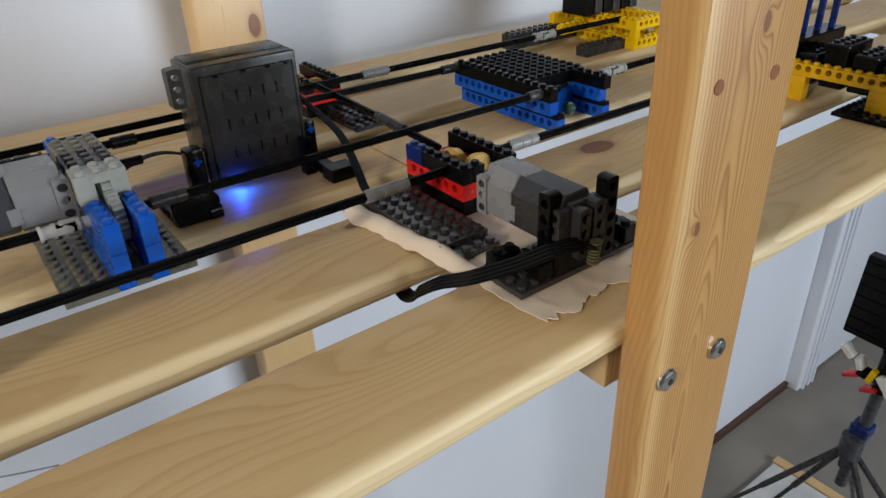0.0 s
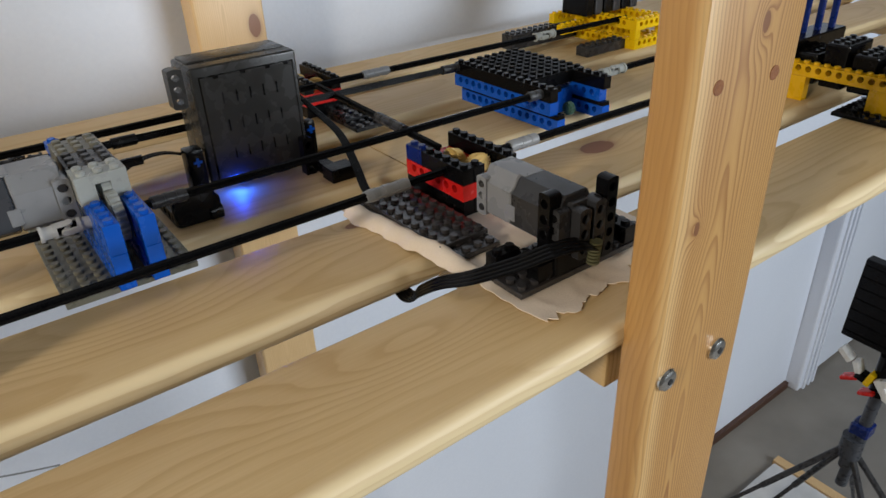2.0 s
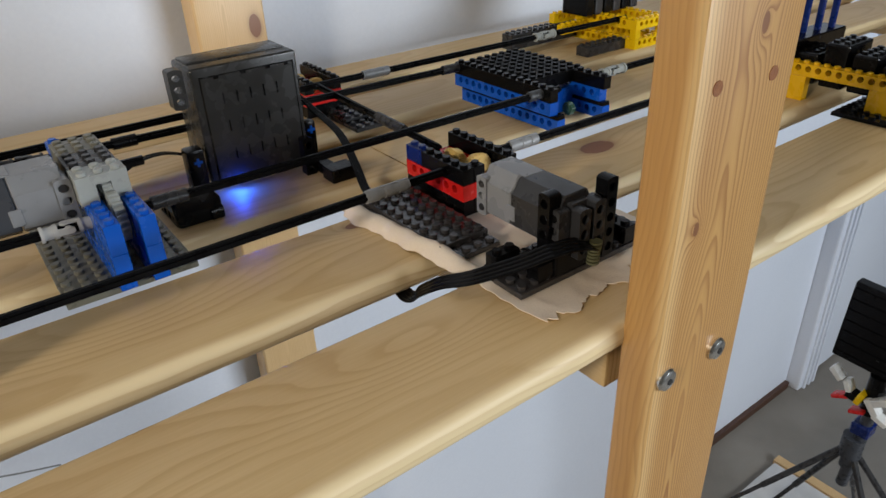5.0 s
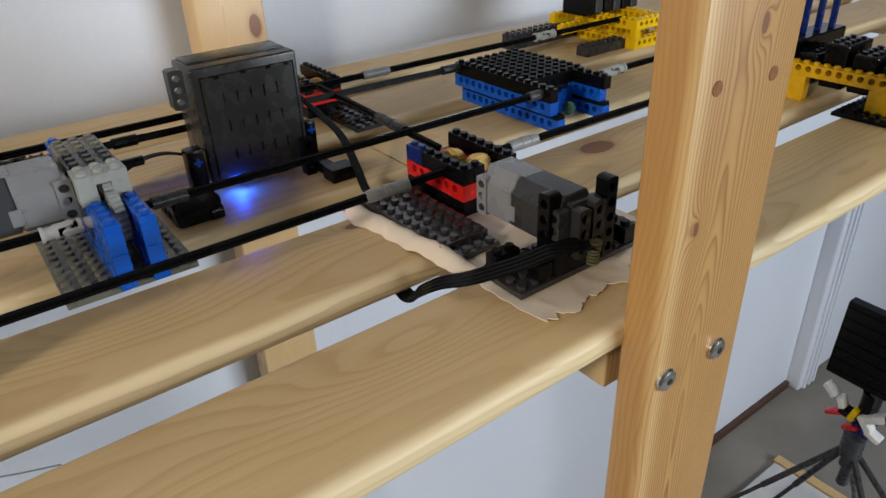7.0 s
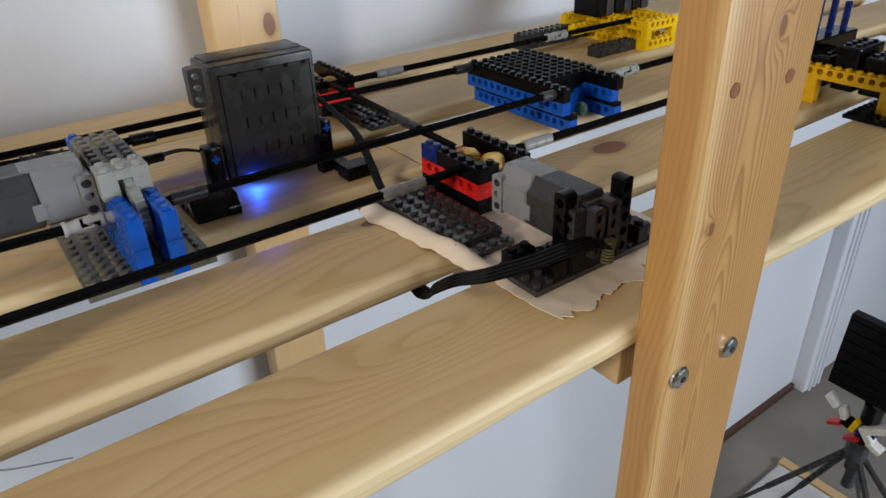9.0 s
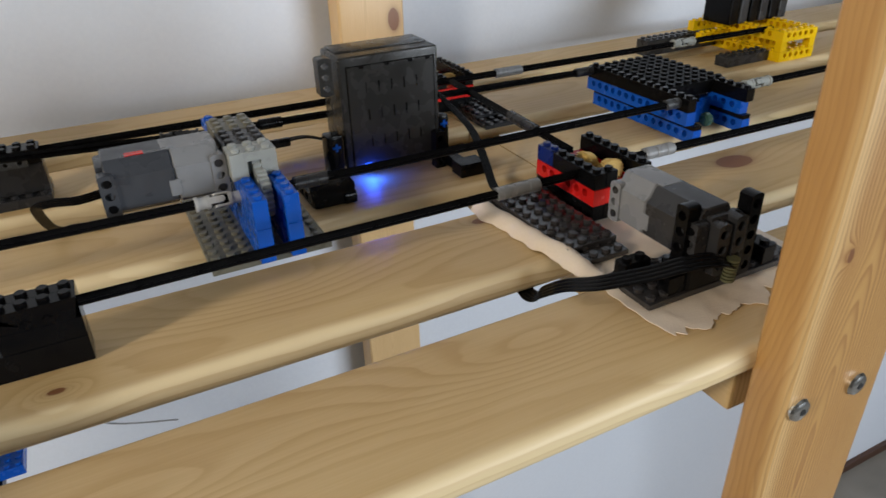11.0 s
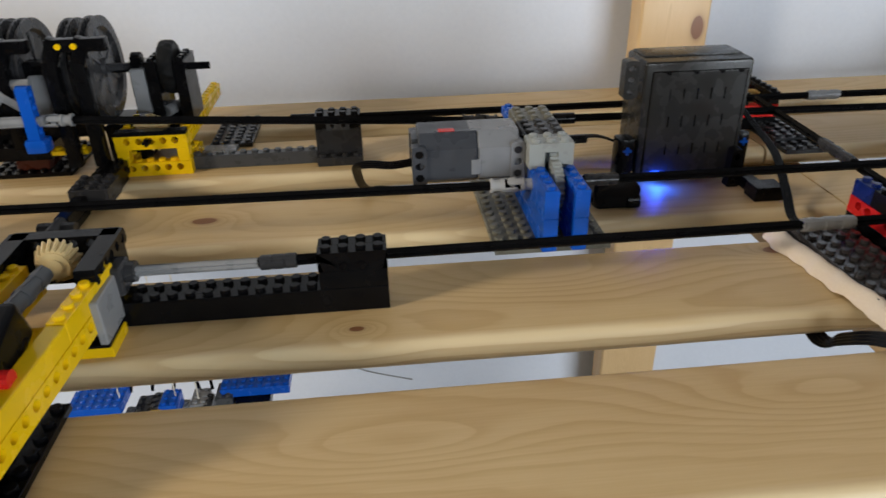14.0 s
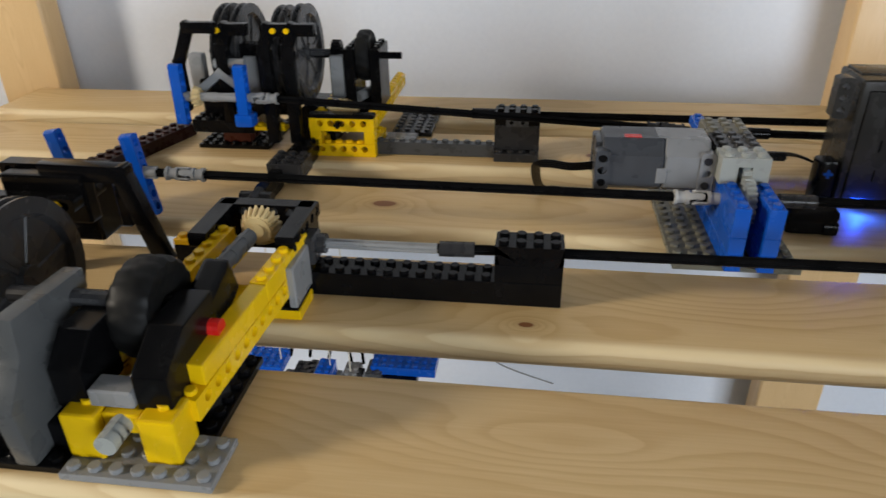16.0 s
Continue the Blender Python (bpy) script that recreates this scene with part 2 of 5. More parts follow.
def brick(parent, name, x, y, z, nx, ny, material, h=BH, stud=True, label="", skip=()):
    """A moulded brick or plate of nx by ny studs with its lower corner at x, y, z."""
    g = 0.00008
    bm = box(bmesh.new(), x + g, x + nx * U - g, y + g, y + ny * U - g, z + g, z + h - g)
    if stud:
        studs(bm, x, y, z + h, nx, ny, skip)
    return part(name, bm, material, parent, label)


def holed(bm, n, x0, y0, y1, z0, z1, r=0.0025, seg=16, ends=0.0, zc=None):
    """A bar along x pierced along y by n holes at a pitch of one stud; ends: extra length at each end."""
    zc = (z0 + z1) / 2 if zc is None else zc
    grid = []
    for c in range(n):
        cx = x0 + ends + (c + 0.5) * U
        lo = x0 if c == 0 else cx - U / 2
        hi = x0 + 2 * ends + n * U if c == n - 1 else cx + U / 2
        rim, sq = [], []
        for k in range(seg):
            a = 2 * math.pi * (k + 0.5) / seg
            dx, dz = math.cos(a), math.sin(a)
            rim.append((cx + r * dx, zc + r * dz))
            t = min(((hi - cx) if dx > 0 else (cx - lo)) / max(abs(dx), 1e-6), ((z1 - zc) if dz > 0 else (zc - z0)) / max(abs(dz), 1e-6))
            sq.append((cx + t * dx, zc + t * dz))
        for y, flip in ((y0, False), (y1, True)):
            a = [bm.verts.new((p[0], y, p[1])) for p in rim]
            b = [bm.verts.new((p[0], y, p[1])) for p in sq]
            cor = {}
            for k in range(seg):
                j = (k + 1) % seg
                f = [a[k], a[j], b[j], b[k]]
                p, q = sq[k], sq[j]
                if abs(p[0] - q[0]) > 1e-7 and abs(p[1] - q[1]) > 1e-7:
                    ccx = hi if max(p[0], q[0]) > cx else lo
                    ccz = z1 if max(p[1], q[1]) > zc else z0
                    f = [a[k], a[j], b[j], bm.verts.new((ccx, y, ccz)), b[k]]
                bm.faces.new(f if not flip else f[::-1])
            if not flip:
                front = a
            else:
                for k in range(seg):
                    j = (k + 1) % seg
                    bm.faces.new([front[j], front[k], a[k], a[j]])
    X1 = x0 + 2 * ends + n * U
    for f in (((x0, y0, z1), (X1, y0, z1), (X1, y1, z1), (x0, y1, z1)), ((x0, y1, z0), (X1, y1, z0), (X1, y0, z0), (x0, y0, z0)),
              ((x0, y1, z0), (x0, y0, z0), (x0, y0, z1), (x0, y1, z1)), ((X1, y0, z0), (X1, y1, z0), (X1, y1, z1), (X1, y0, z1))):
        bm.faces.new([bm.verts.new(p) for p in f])
    return bm


def placed(bm, m):
    bmesh.ops.transform(bm, matrix=m, verts=bm.verts)
    return bm


def tech_brick(parent, x, y, z, n, material, along="x", name="beam_brick", label="", h=BH):
    """A one-stud-wide pierced beam of n studs, holes between the studs."""
    bm = holed(bmesh.new(), n - 1, 0, 0, U - 0.0001, 0, h - 0.0001, 0.0024, 14, U / 2, 0.0058)
    studs(bm, 0, 0, h, n, 1)
    m = pose(x, y, z) if along == "x" else pose(x + U, y, z, 0, 0, 90)
    return part(name, placed(bm, m), material, parent, label)


def round_end(bm, x, y0, y1, zc, r):
    """A shallow rounded end for a pierced bar along x."""
    m = Matrix.Translation((x, (y0 + y1) / 2, zc)) @ Matrix.Diagonal((0.36, 1, 1, 1)) @ Matrix.Rotation(radians(90), 4, "X")
    bmesh.ops.create_cone(bm, cap_ends=True, segments=18, radius1=r, radius2=r, depth=y1 - y0, matrix=m)


def liftarm(n, material, parent, m, name="liftarm", label="", t=0.0074):
    """A rounded pierced arm of n holes along its own x, centred on the first hole."""
    bm = holed(bmesh.new(), n, -U / 2, -t / 2, t / 2, -0.0037, 0.0037, 0.0024, 14)
    for x in (-U / 2, (n - 0.5) * U):
        round_end(bm, x, -t / 2 + 0.00003, t / 2 - 0.00003, 0, 0.0036)
    return part(name, placed(bm, m), material, parent, label, smooth=True)


def axle_mesh(bm, length, r=0.0024, w=0.0009):
    """A cross-section axle along x from 0."""
    pts = [(w, w), (r, w), (r, -w), (w, -w), (w, -r), (-w, -r), (-w, -w), (-r, -w), (-r, w), (-w, w), (-w, r), (w, r)]
    a = [bm.verts.new((0, y, z)) for y, z in pts]
    b = [bm.verts.new((length, y, z)) for y, z in pts]
    for k in range(12):
        j = (k + 1) % 12
        bm.faces.new([a[k], b[k], b[j], a[j]])
    bm.faces.new(a)
    bm.faces.new(b[::-1])
    return bm


def sleeve(bm, x0, x1, r=0.0036):
    """A ribbed axle joiner."""
    rod(bm, (x0, 0, 0), (x1, 0, 0), r * 0.9, 14)
    n = 3
    for k in range(n):
        c = x0 + (k + 0.5) * (x1 - x0) / n
        rod(bm, (c - 0.0024, 0, 0), (c + 0.0024, 0, 0), r, 14)
    for s in (-1, 1):
        box(bm, x0, x1, -0.0008, 0.0008, s * r * 0.85 - 0.0006, s * r * 0.85 + 0.0006, 0)
    return bm


def joint(bm, x, s=1, k=1.0):
    """A universal joint from x, reaching s * 24 mm along the shaft: flanged sockets, two crossed forks and a ball."""
    f = lambda d: x + s * d * k
    for d0, d1, r in ((0, 0.0016, 0.0041), (0.0016, 0.0060, 0.0032), (0.0060, 0.0078, 0.0038), (0.0168, 0.0186, 0.0038), (0.0186, 0.0229, 0.0032), (0.0229, 0.0245, 0.0041)):
        rod(bm, (f(d0), 0, 0), (f(d1), 0, 0), r, 16)
    for q in (-1, 1):
        box(bm, min(f(0.0075), f(0.0142)), max(f(0.0075), f(0.0142)), -0.0019, 0.0019, q * 0.0031 - 0.0006, q * 0.0031 + 0.0006, 0.0004)
        rod(bm, (f(0.0135), 0, q * 0.0025), (f(0.0135), 0, q * 0.0038), 0.0019, 12)
        box(bm, min(f(0.0108), f(0.0172)), max(f(0.0108), f(0.0172)), q * 0.0031 - 0.0006, q * 0.0031 + 0.0006, -0.0019, 0.0019, 0.0004)
        rod(bm, (f(0.0112), q * 0.0025, 0), (f(0.0112), q * 0.0038, 0), 0.0019, 12)
    bmesh.ops.create_uvsphere(bm, u_segments=12, v_segments=8, radius=0.0022, matrix=Matrix.Translation((f(0.0122), 0, 0)))
    return bm


SPINS = []


def shaft(a, b, material, label, joints=(), turns=1.0, name="drive_shaft"):
    """A turning shaft from a to b; joints: (kind, from, to, material, label) in metres along it."""
    a, b = Vector(a), Vector(b)
    base = Matrix.Translation(a) @ (b - a).to_track_quat("X", "Z").to_matrix().to_4x4()
    ob = new(name)
    ob.empty_display_size = 0.01
    ob.matrix_basis = base
    tagged(ob, label, "drive shaft", "drive shafts of the machine")
    part("axle", axle_mesh(bmesh.new(), (b - a).length), material, ob)
    for kind, x0, x1, mat, text in joints:
        bm = bmesh.new()
        if kind == "sleeve":
            part("sleeve", sleeve(bm, x0, x1), mat, ob, text, smooth=True)
        else:
            part("universal_joint", joint(bm, x0, 1 if x1 > x0 else -1, abs(x1 - x0) / 0.0245), mat, ob, text, smooth=True)
    SPINS.append((ob, base, turns))
    return ob


def gear_mesh(r, teeth, width, bevel=0.0, hub=0.0036):
    """A spur or bevel gear about x."""
    bm = bmesh.new()
    prof = []
    for k in range(teeth):
        for f, rr in ((0.0, r * 0.84), (0.25, r * 0.84), (0.42, r), (0.72, r)):
            prof.append((2 * math.pi * (k + f) / teeth, rr))
    a = [bm.verts.new((-width / 2, q * math.cos(t), q * math.sin(t))) for t, q in prof]
    b = [bm.verts.new((width / 2, q * (1 - bevel) * math.cos(t), q * (1 - bevel) * math.sin(t))) for t, q in prof]
    n = len(prof)
    for k in range(n):
        j = (k + 1) % n
        bm.faces.new([a[k], a[j], b[j], b[k]])
    bm.faces.new(a[::-1])
    bm.faces.new(b)
    rod(bm, (-width * 0.75, 0, 0), (width * 0.75, 0, 0), hub, 14)
    rod(bm, (-width * 0.62, 0, 0), (width * 0.62, 0, 0), r * 0.62, 20)
    bmesh.ops.recalc_face_normals(bm, faces=bm.faces)
    return bm


def spinning_gear(parent, name, mesh, material, place, direction, turns, label=""):
    """A gear on its machine, keyed in the machine's space."""
    ob = part(name, mesh, material, parent, label, smooth=True)
    base = Matrix.Translation(place) @ Vector(direction).to_track_quat("X", "Z").to_matrix().to_4x4()
    ob.matrix_basis = base
    SPINS.append((ob, base, turns))
    return ob


def ribbon(name, points, width, thick, material, parent=None, label="", up=(0, 0, 1)):
    """A flat cable swept along a smooth line through the points."""
    pts = [Vector(p) for p in points]
    line = []
    for i in range(len(pts) - 1):
        p0, p1, p2, p3 = pts[max(i - 1, 0)], pts[i], pts[i + 1], pts[min(i + 2, len(pts) - 1)]
        for k in range(8):
            t = k / 8
            line.append(0.5 * ((2 * p1) + (p2 - p0) * t + (2 * p0 - 5 * p1 + 4 * p2 - p3) * t * t + (3 * p1 - p0 - 3 * p2 + p3) * t ** 3))
    line.append(pts[-1])
    bm = bmesh.new()
    last = None
    strands = 4
    prof = []
    for s in range(strands * 4 + 1):
        prof.append((-width / 2 + width * s / (strands * 4), thick * (0.45 + 0.55 * abs(math.sin(math.pi * s / 4)))))
    loop = prof + [(x, -z) for x, z in reversed(prof)]
    for i, p in enumerate(line):
        d = (line[min(i + 1, len(line) - 1)] - line[max(i - 1, 0)]).normalized()
        side = d.cross(Vector(up)).normalized()
        nrm = side.cross(d)
        ring = [bm.verts.new(p + side * x + nrm * z) for x, z in loop]
        if last:
            for k in range(len(loop)):
                j = (k + 1) % len(loop)
                bm.faces.new([last[k], last[j], ring[j], ring[k]])
        else:
            bm.faces.new(ring[::-1])
        last = ring
    bm.faces.new(last)
    bmesh.ops.recalc_face_normals(bm, faces=bm.faces)
    return part(name, bm, material, parent, label, smooth=True)


# ---- the room ----
FLOOR, WY = -1.2, 0.398


def slab(name, x0, x1, y0, y1, z0, z1, material, label="", category="", bev=0.0, kind="structure"):
    bm = bmesh.new()
    box(bm, x0, x1, y0, y1, z0, z1, bev)
    return tagged(part(name, bm, material), label, category, kind=kind)


def wall_with_openings(name, m, length, height, openings, material):
    """A wall along its own x from 0, 0.12 thick behind y = 0, with openings from x0 to x1 and z0 to z1."""
    bm = bmesh.new()
    x = 0
    for w0, w1, h0, h1 in openings:
        for x0, x1, z0, z1 in ((x, w0, 0, height), (w0, w1, 0, h0), (w0, w1, h1, height)):
            box(bm, x0, x1, 0, 0.12, z0, z1, 0)
        x = w1
    box(bm, x, length, 0, 0.12, 0, height, 0)
    return tagged(part(name, placed(bm, m), material), "unseen wall kept dark taupe, with an opening for the added light", "wall", kind="structure")


slab("floor", -2.5, 3.2, -2.3, 1.9, FLOOR - 0.05, FLOOR, CARPET, "worn grey carpeted floor", "floor")
slab("ceiling", -2.5, 3.2, -2.3, 1.9, 1.90, 1.95, CEIL, "unseen ceiling kept dim to cut bounce light", "ceiling")
slab("wall_north", -2.5, 1.74, WY, WY + 0.1, FLOOR, 1.90, WALLP, "white painted wall behind the shelf", "wall")
# West wall set close so the added warm light falls off along the shelf.
wall_with_openings("wall_west", pose(-1.68, -2.3, FLOOR, 0, 0, 90), 2.69, 3.1, ((1.50, 1.94, 1.66, 2.14),), PAINT2)
wall_with_openings("wall_south", pose(3.2, -2.2, FLOOR, 0, 0, 180), 5.7, 3.1, ((1.03, 2.53, 0.95, 1.95),), PAINT2)
slab("wall_east", 3.1, 3.2, -2.3, 1.9, FLOOR, 1.90, PAINT2, "unseen wall kept dark taupe to cut bounce light", "wall")
slab("wall_passage", 1.74, 3.2, 1.8, 1.9, FLOOR, 1.90, WALLP, "white wall at the end of the passage", "wall")
slab("baseboard", 0.4, 1.735, WY - 0.012, WY - 0.0005, FLOOR, FLOOR + 0.022, DARKWOOD, "thin dark wooden skirting strip", "baseboard")


# ---- the pine shelf ----
def board_bm(length, width, thick, r):
    """A board along x with rounded long edges, its top at z = 0."""
    bm = bmesh.new()
    prof = []
    for cy, cz, a0 in ((width - r, -r, 0), (r, -r, 90), (r, -thick + r, 180), (width - r, -thick + r, 270)):
        for k in range(6):
            a = radians(a0 + 90 * k / 5)
            prof.append((cy + r * math.cos(a), cz + r * math.sin(a)))
    n = 40
    last = None
    for i in range(n + 1):
        x = length * i / n
        w = 0.00006 * math.sin(i * 1.7) + 0.0003 * math.sin(i * 0.35)
        ring = [bm.verts.new((x, y + w * 0.6, z)) for y, z in prof]
        if last:
            for k in range(len(prof)):
                j = (k + 1) % len(prof)
                bm.faces.new([last[k], last[j], ring[j], ring[k]])
        else:
            bm.faces.new(ring[::-1])
        last = ring
    bm.faces.new(last)
    bmesh.ops.recalc_face_normals(bm, faces=bm.faces)
    return bm


SLATS = [(-0.131, 0.074), (-0.030, 0.073), (0.0735, 0.073), (0.173, 0.074), (0.273, 0.075)]
KNOTS = {1: [(-0.016, -0.015, 0.0019), (0.208, 0.030, 0.0034), (0.07, 0.02, -0.010)], 2: [(-0.108, 0.109, 0.0040), (0.33, 0.125, 0.004)],
         3: [(0.03, 0.205, 0.004), (0.36, 0.19, 0.0035)], 0: [(0.243, -0.088, 0.005), (-0.005, -0.090, -0.007), (0.17, -0.083, -0.008)], 4: []}
KNOTS_R = {1: [(0.399, 0.020, 0.0085)], 0: [(0.9, -0.10, 0.006)], 2: [(0.75, 0.1, 0.005)], 3: [], 4: []}


def shelf(name, x0, length, knots, label):
    s = thing(name, (x0, 0, 0), label, "shelf", "pine shelves")
    for i, (y, w) in enumerate(SLATS):
        # The last argument whitens each slat's front edge as if lit.
        mat = pine("pine_slat", "x", *PINE, [(kx - x0, ky - y, 0, kr) for kx, ky, kr in knots[i]], 300.0, 0.42, 0.50, (w * (0.3 + 0.13 * i), -0.020 - 0.004 * i), 0.034, 0.0045)
        ob = part("slat", board_bm(length, w, 0.0138, 0.0052), mat, s, smooth=True)
        ob.matrix_basis = pose(0, y, 0)
        if i == 0:
            part("bark_edge", box(bmesh.new(), 0.01, length - 0.01, y + w - 0.0016, y + w + 0.0004, -0.0085, -0.0042, 0.0004), REDBROWN, s, "reddish bark left along the rear edge")
    for bx in (0.006, length - 0.027):
        bm = box(bmesh.new(), bx, bx + 0.025, -0.1215, 0.345, -0.044, -0.0141, 0.002, 2)
        part("bearer", bm, pine("pine_bearer", "y", *PINE), s)
    return s


shelf("slatted_shelf", -0.503, 0.782, KNOTS, "pale pine shelf of five rounded slats with gaps between")
shelf("slatted_shelf", 0.2805, 0.80, KNOTS_R, "pale pine shelf of five rounded slats, the neighbouring bay")


def post(x, y, w, d, z0, z1, lean, knots, label, tones=POSTC):
    p = thing("shelf_post", (x, y, z0), label, "post", "shelf posts")
    m = pose(0, 0, 0, 0, lean, 0)
    bm = box(bmesh.new(), 0, w, 0, d, 0, z1 - z0, 0.0045, 3)
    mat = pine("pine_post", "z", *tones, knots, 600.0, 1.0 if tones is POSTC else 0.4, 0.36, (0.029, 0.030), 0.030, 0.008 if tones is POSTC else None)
    timber = part("upright", bm, mat, p, smooth=True)
    timber.matrix_basis = m
    return p


BOLTS = [(0.0085, 1.177), (0.0455, 1.176)]
HOLES = [(0.013, 1.307), (0.049, 1.3055)]
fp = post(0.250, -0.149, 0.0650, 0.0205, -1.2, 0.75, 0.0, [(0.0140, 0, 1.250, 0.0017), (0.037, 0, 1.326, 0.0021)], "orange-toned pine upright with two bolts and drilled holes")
for bx, bz in BOLTS:
    bm = rod(bmesh.new(), (bx, 0.0, bz), (bx, 0.002, bz), 0.0058, 24)
    for y0, y1, ra, rb in ((-0.0010, 0.0001, 0.0058, 0.0058), (-0.0022, -0.0010, 0.0050, 0.0058), (-0.0028, -0.0022, 0.0034, 0.0050)):
        rod(bm, (bx, y0, bz), (bx, y1, bz), ra, 24, rb)
    bolt = part("bolt", bm, STEEL, fp, "zinc-plated bolt head", smooth=True)
    # Dark hexagon stands for the shade in the bolt's recess.
    part("socket", rod(bmesh.new(), (bx, -0.0031, bz), (bx, -0.0026, bz), 0.0018, 6), DGREY, bolt)
# Red-brown discs stand for the shaded wood inside the drilled holes.
for bx, bz in HOLES:
    part("drilled_hole", rod(bmesh.new(), (bx, -0.0003, bz), (bx, 0.004, bz), 0.0029, 18), REDBROWN, fp, "red-brown disc standing for a shaded drilled bolt hole")
post(0.242, 0.351, 0.066, 0.03, -1.2, 0.75, 0.0, [(0.055, 0, 1.25, 0.006), (0.03, 0, 0.83, 0.007)], "pale pine rear upright with knots against the wall", PALEPOST)
post(-0.553, 0.351, 0.066, 0.03, -1.2, 0.75, 0.0, [(0.03, 0, 1.3, 0.004)], "pale pine rear upright against the wall", PALEPOST)
post(1.05, 0.351, 0.066, 0.03, -1.2, 0.75, 0.0, [], "pale pine rear upright at the far end of the shelf")
post(1.05, -0.149, 0.060, 0.0178, -1.2, 0.75, 0.0, [], "pale pine front upright at the far end of the shelf")

# ---- bearing blocks ----
def bearing_block(place, body, top, beam_studs, beam_w, label, front_plate=False):
    t = thing("bearing_block", place, label, "bearing block", "bearing blocks of the drive shafts")
    if beam_w == 2:
        z = BH + PL
        brick(t, "base_beam", -beam_studs * U, 0, 0, beam_studs, 2, body, z, skip=[(beam_studs - 1 - i, j) for i in range(4) for j in range(2)])
        brick(t, "brick", -4 * U, 0, z, 4, 2, body, stud=False)
        bm = holed(bmesh.new(), 2, -4 * U, 0, U, z + BH, z + 2 * BH, 0.0018, 12, U, z + BH + 0.0026)
        part("pierced_brick", bm, top, t)
        brick(t, "brick", -4 * U, U, z + BH, 4, 1, top, stud=False)
        bm = bmesh.new()
        studs(bm, -4 * U, 0, z + 2 * BH, 4, 2)
        part("stud_plate", bm, top, t)
        for k in (-0.003, 0.003):
            part("axle_pin", axle_mesh(bmesh.new(), 0.002, 0.002), top, t).matrix_basis = pose(-2 * U + k * 1.3, -0.0006, z + BH + 0.0026, 0, 0, 90)
    else:
        brick(t, "base_plate", -4 * U, 0, 0, 4, 4, body, PL * 2)
        brick(t, "beam", -beam_studs * U, U, 0, beam_studs - 4, 1, MGREY, BH)
        brick(t, "brick", -4 * U, U, PL * 2, 4, 2, body, BH * 1.9, stud=False)
        brick(t, "pierced_brick", -4 * U, U, PL * 2 + BH * 1.9, 4, 2, top, BH)
        part("axle_pin", holed(bmesh.new(), 2, -3 * U, U - 0.0015, U + 0.001, PL * 2 + BH * 1.85, PL * 2 + BH * 2.45, 0.0015, 10), MGREY, t)
    return t


bearing_block((0.0, 0.0, 0.0), BLACK, BLACK, 16, 2, "black brick bearing block on a long studded beam")
bearing_block((-0.0125, 0.186, 0.0), DGREY, BLACK, 15, 1, "dark grey brick bearing block on a studded beam")

# ---- central gearbox ----
gb = thing("gearbox", (0.058, 0.0435, 0.0), "blue and grey brick gearbox on a studded old-grey plate", "gearbox")
brick(gb, "studded_plate", 0, 0, 0, 8, 16, OLDGREY, PL, label="yellowed grey studded plate", skip=[(3, j) for j in range(15)] + [(5, j) for j in range(15)])
for x in (0.0242, 0.0404):
    brick(gb, "brick", x, -0.0055, PL, 1, 2, BLUE, stud=False)
    brick(gb, "brick", x, 2 * U - 0.0055, PL, 1, 13, BLUE, stud=False)
    brick(gb, "brick", x, -0.0055, PL + BH, 1, 3, BLUE, stud=False)
    brick(gb, "brick", x, 3 * U - 0.0055, PL + BH, 1, 12, BLUE, stud=False)
    brick(gb, "brick", x, -0.0055, PL + 2 * BH, 1, 4, BLUE, BH + 2 * PL)
    brick(gb, "brick", x, 4 * U - 0.0055, PL + 2 * BH, 1, 11, BLUE, BH + 2 * PL, stud=False)
Z4 = 3 * PL + 3 * BH
bm = bmesh.new()
zb, zt, ya, yb = Z4 - 0.0005, Z4 + 1.45 * BH, 0.0262, 0.0420
outline = [(0.0225, zb), (0.0312, zb), (0.0312, zb + BH), (0.0385, zb + BH), (0.0385, zb), (0.0470, zb), (0.0470, zt), (0.0225, zt)]
ring_a = [bm.verts.new((x, ya, z)) for x, z in outline]
ring_b = [bm.verts.new((x, yb, z)) for x, z in outline]
bm.faces.new(ring_a)
bm.faces.new(ring_b[::-1])
for k in range(8):
    bm.faces.new([ring_a[(k + 1) % 8], ring_a[k], ring_b[k], ring_b[(k + 1) % 8]])
bmesh.ops.recalc_face_normals(bm, faces=bm.faces)
studs(bm, 0.0227, 0.0262, zt, 3, 2)
part("bridge_brick", bm, PALEGREY, gb, "pale grey bridge brick with a slot for the gear")
brick(gb, "bridge_plate", 0.0227, 0.0425, Z4 + 0.45 * BH, 3, 3, DGREY, BH, label="dark grey plate")
brick(gb, "bridge_brick", 0.0227, 0.0670, Z4 + 0.45 * BH, 3, 3, OLDGREY, BH)
brick(gb, "brick", 0.0227, 0.0425, Z4, 3, 6, OLDGREY, BH * 0.45, stud=False)
brick(gb, "brick", 0.0242, 0.1, Z4, 1, 3, BLUE, BH * 0.6)
spinning_gear(gb, "gear", gear_mesh(0.0130, 24, 0.0050), PALEGREY, (0.0364, 0.0225, 0.0300), (1, 0, 0), 1.0, "grey spur gear")
spinning_gear(gb, "gear", gear_mesh(0.0072, 16, 0.0044), PALEGREY, (0.0362, 0.0330, 0.0420), (1, 0, 0), -1.5, "grey spur gear")
# Black block behind the slot, put in so that it looks deep in shade.
part("slot_lining", box(bmesh.new(), 0.0313, 0.0384, 0.0395, 0.0419, Z4, Z4 + 0.84 * BH), BLACK, gb)
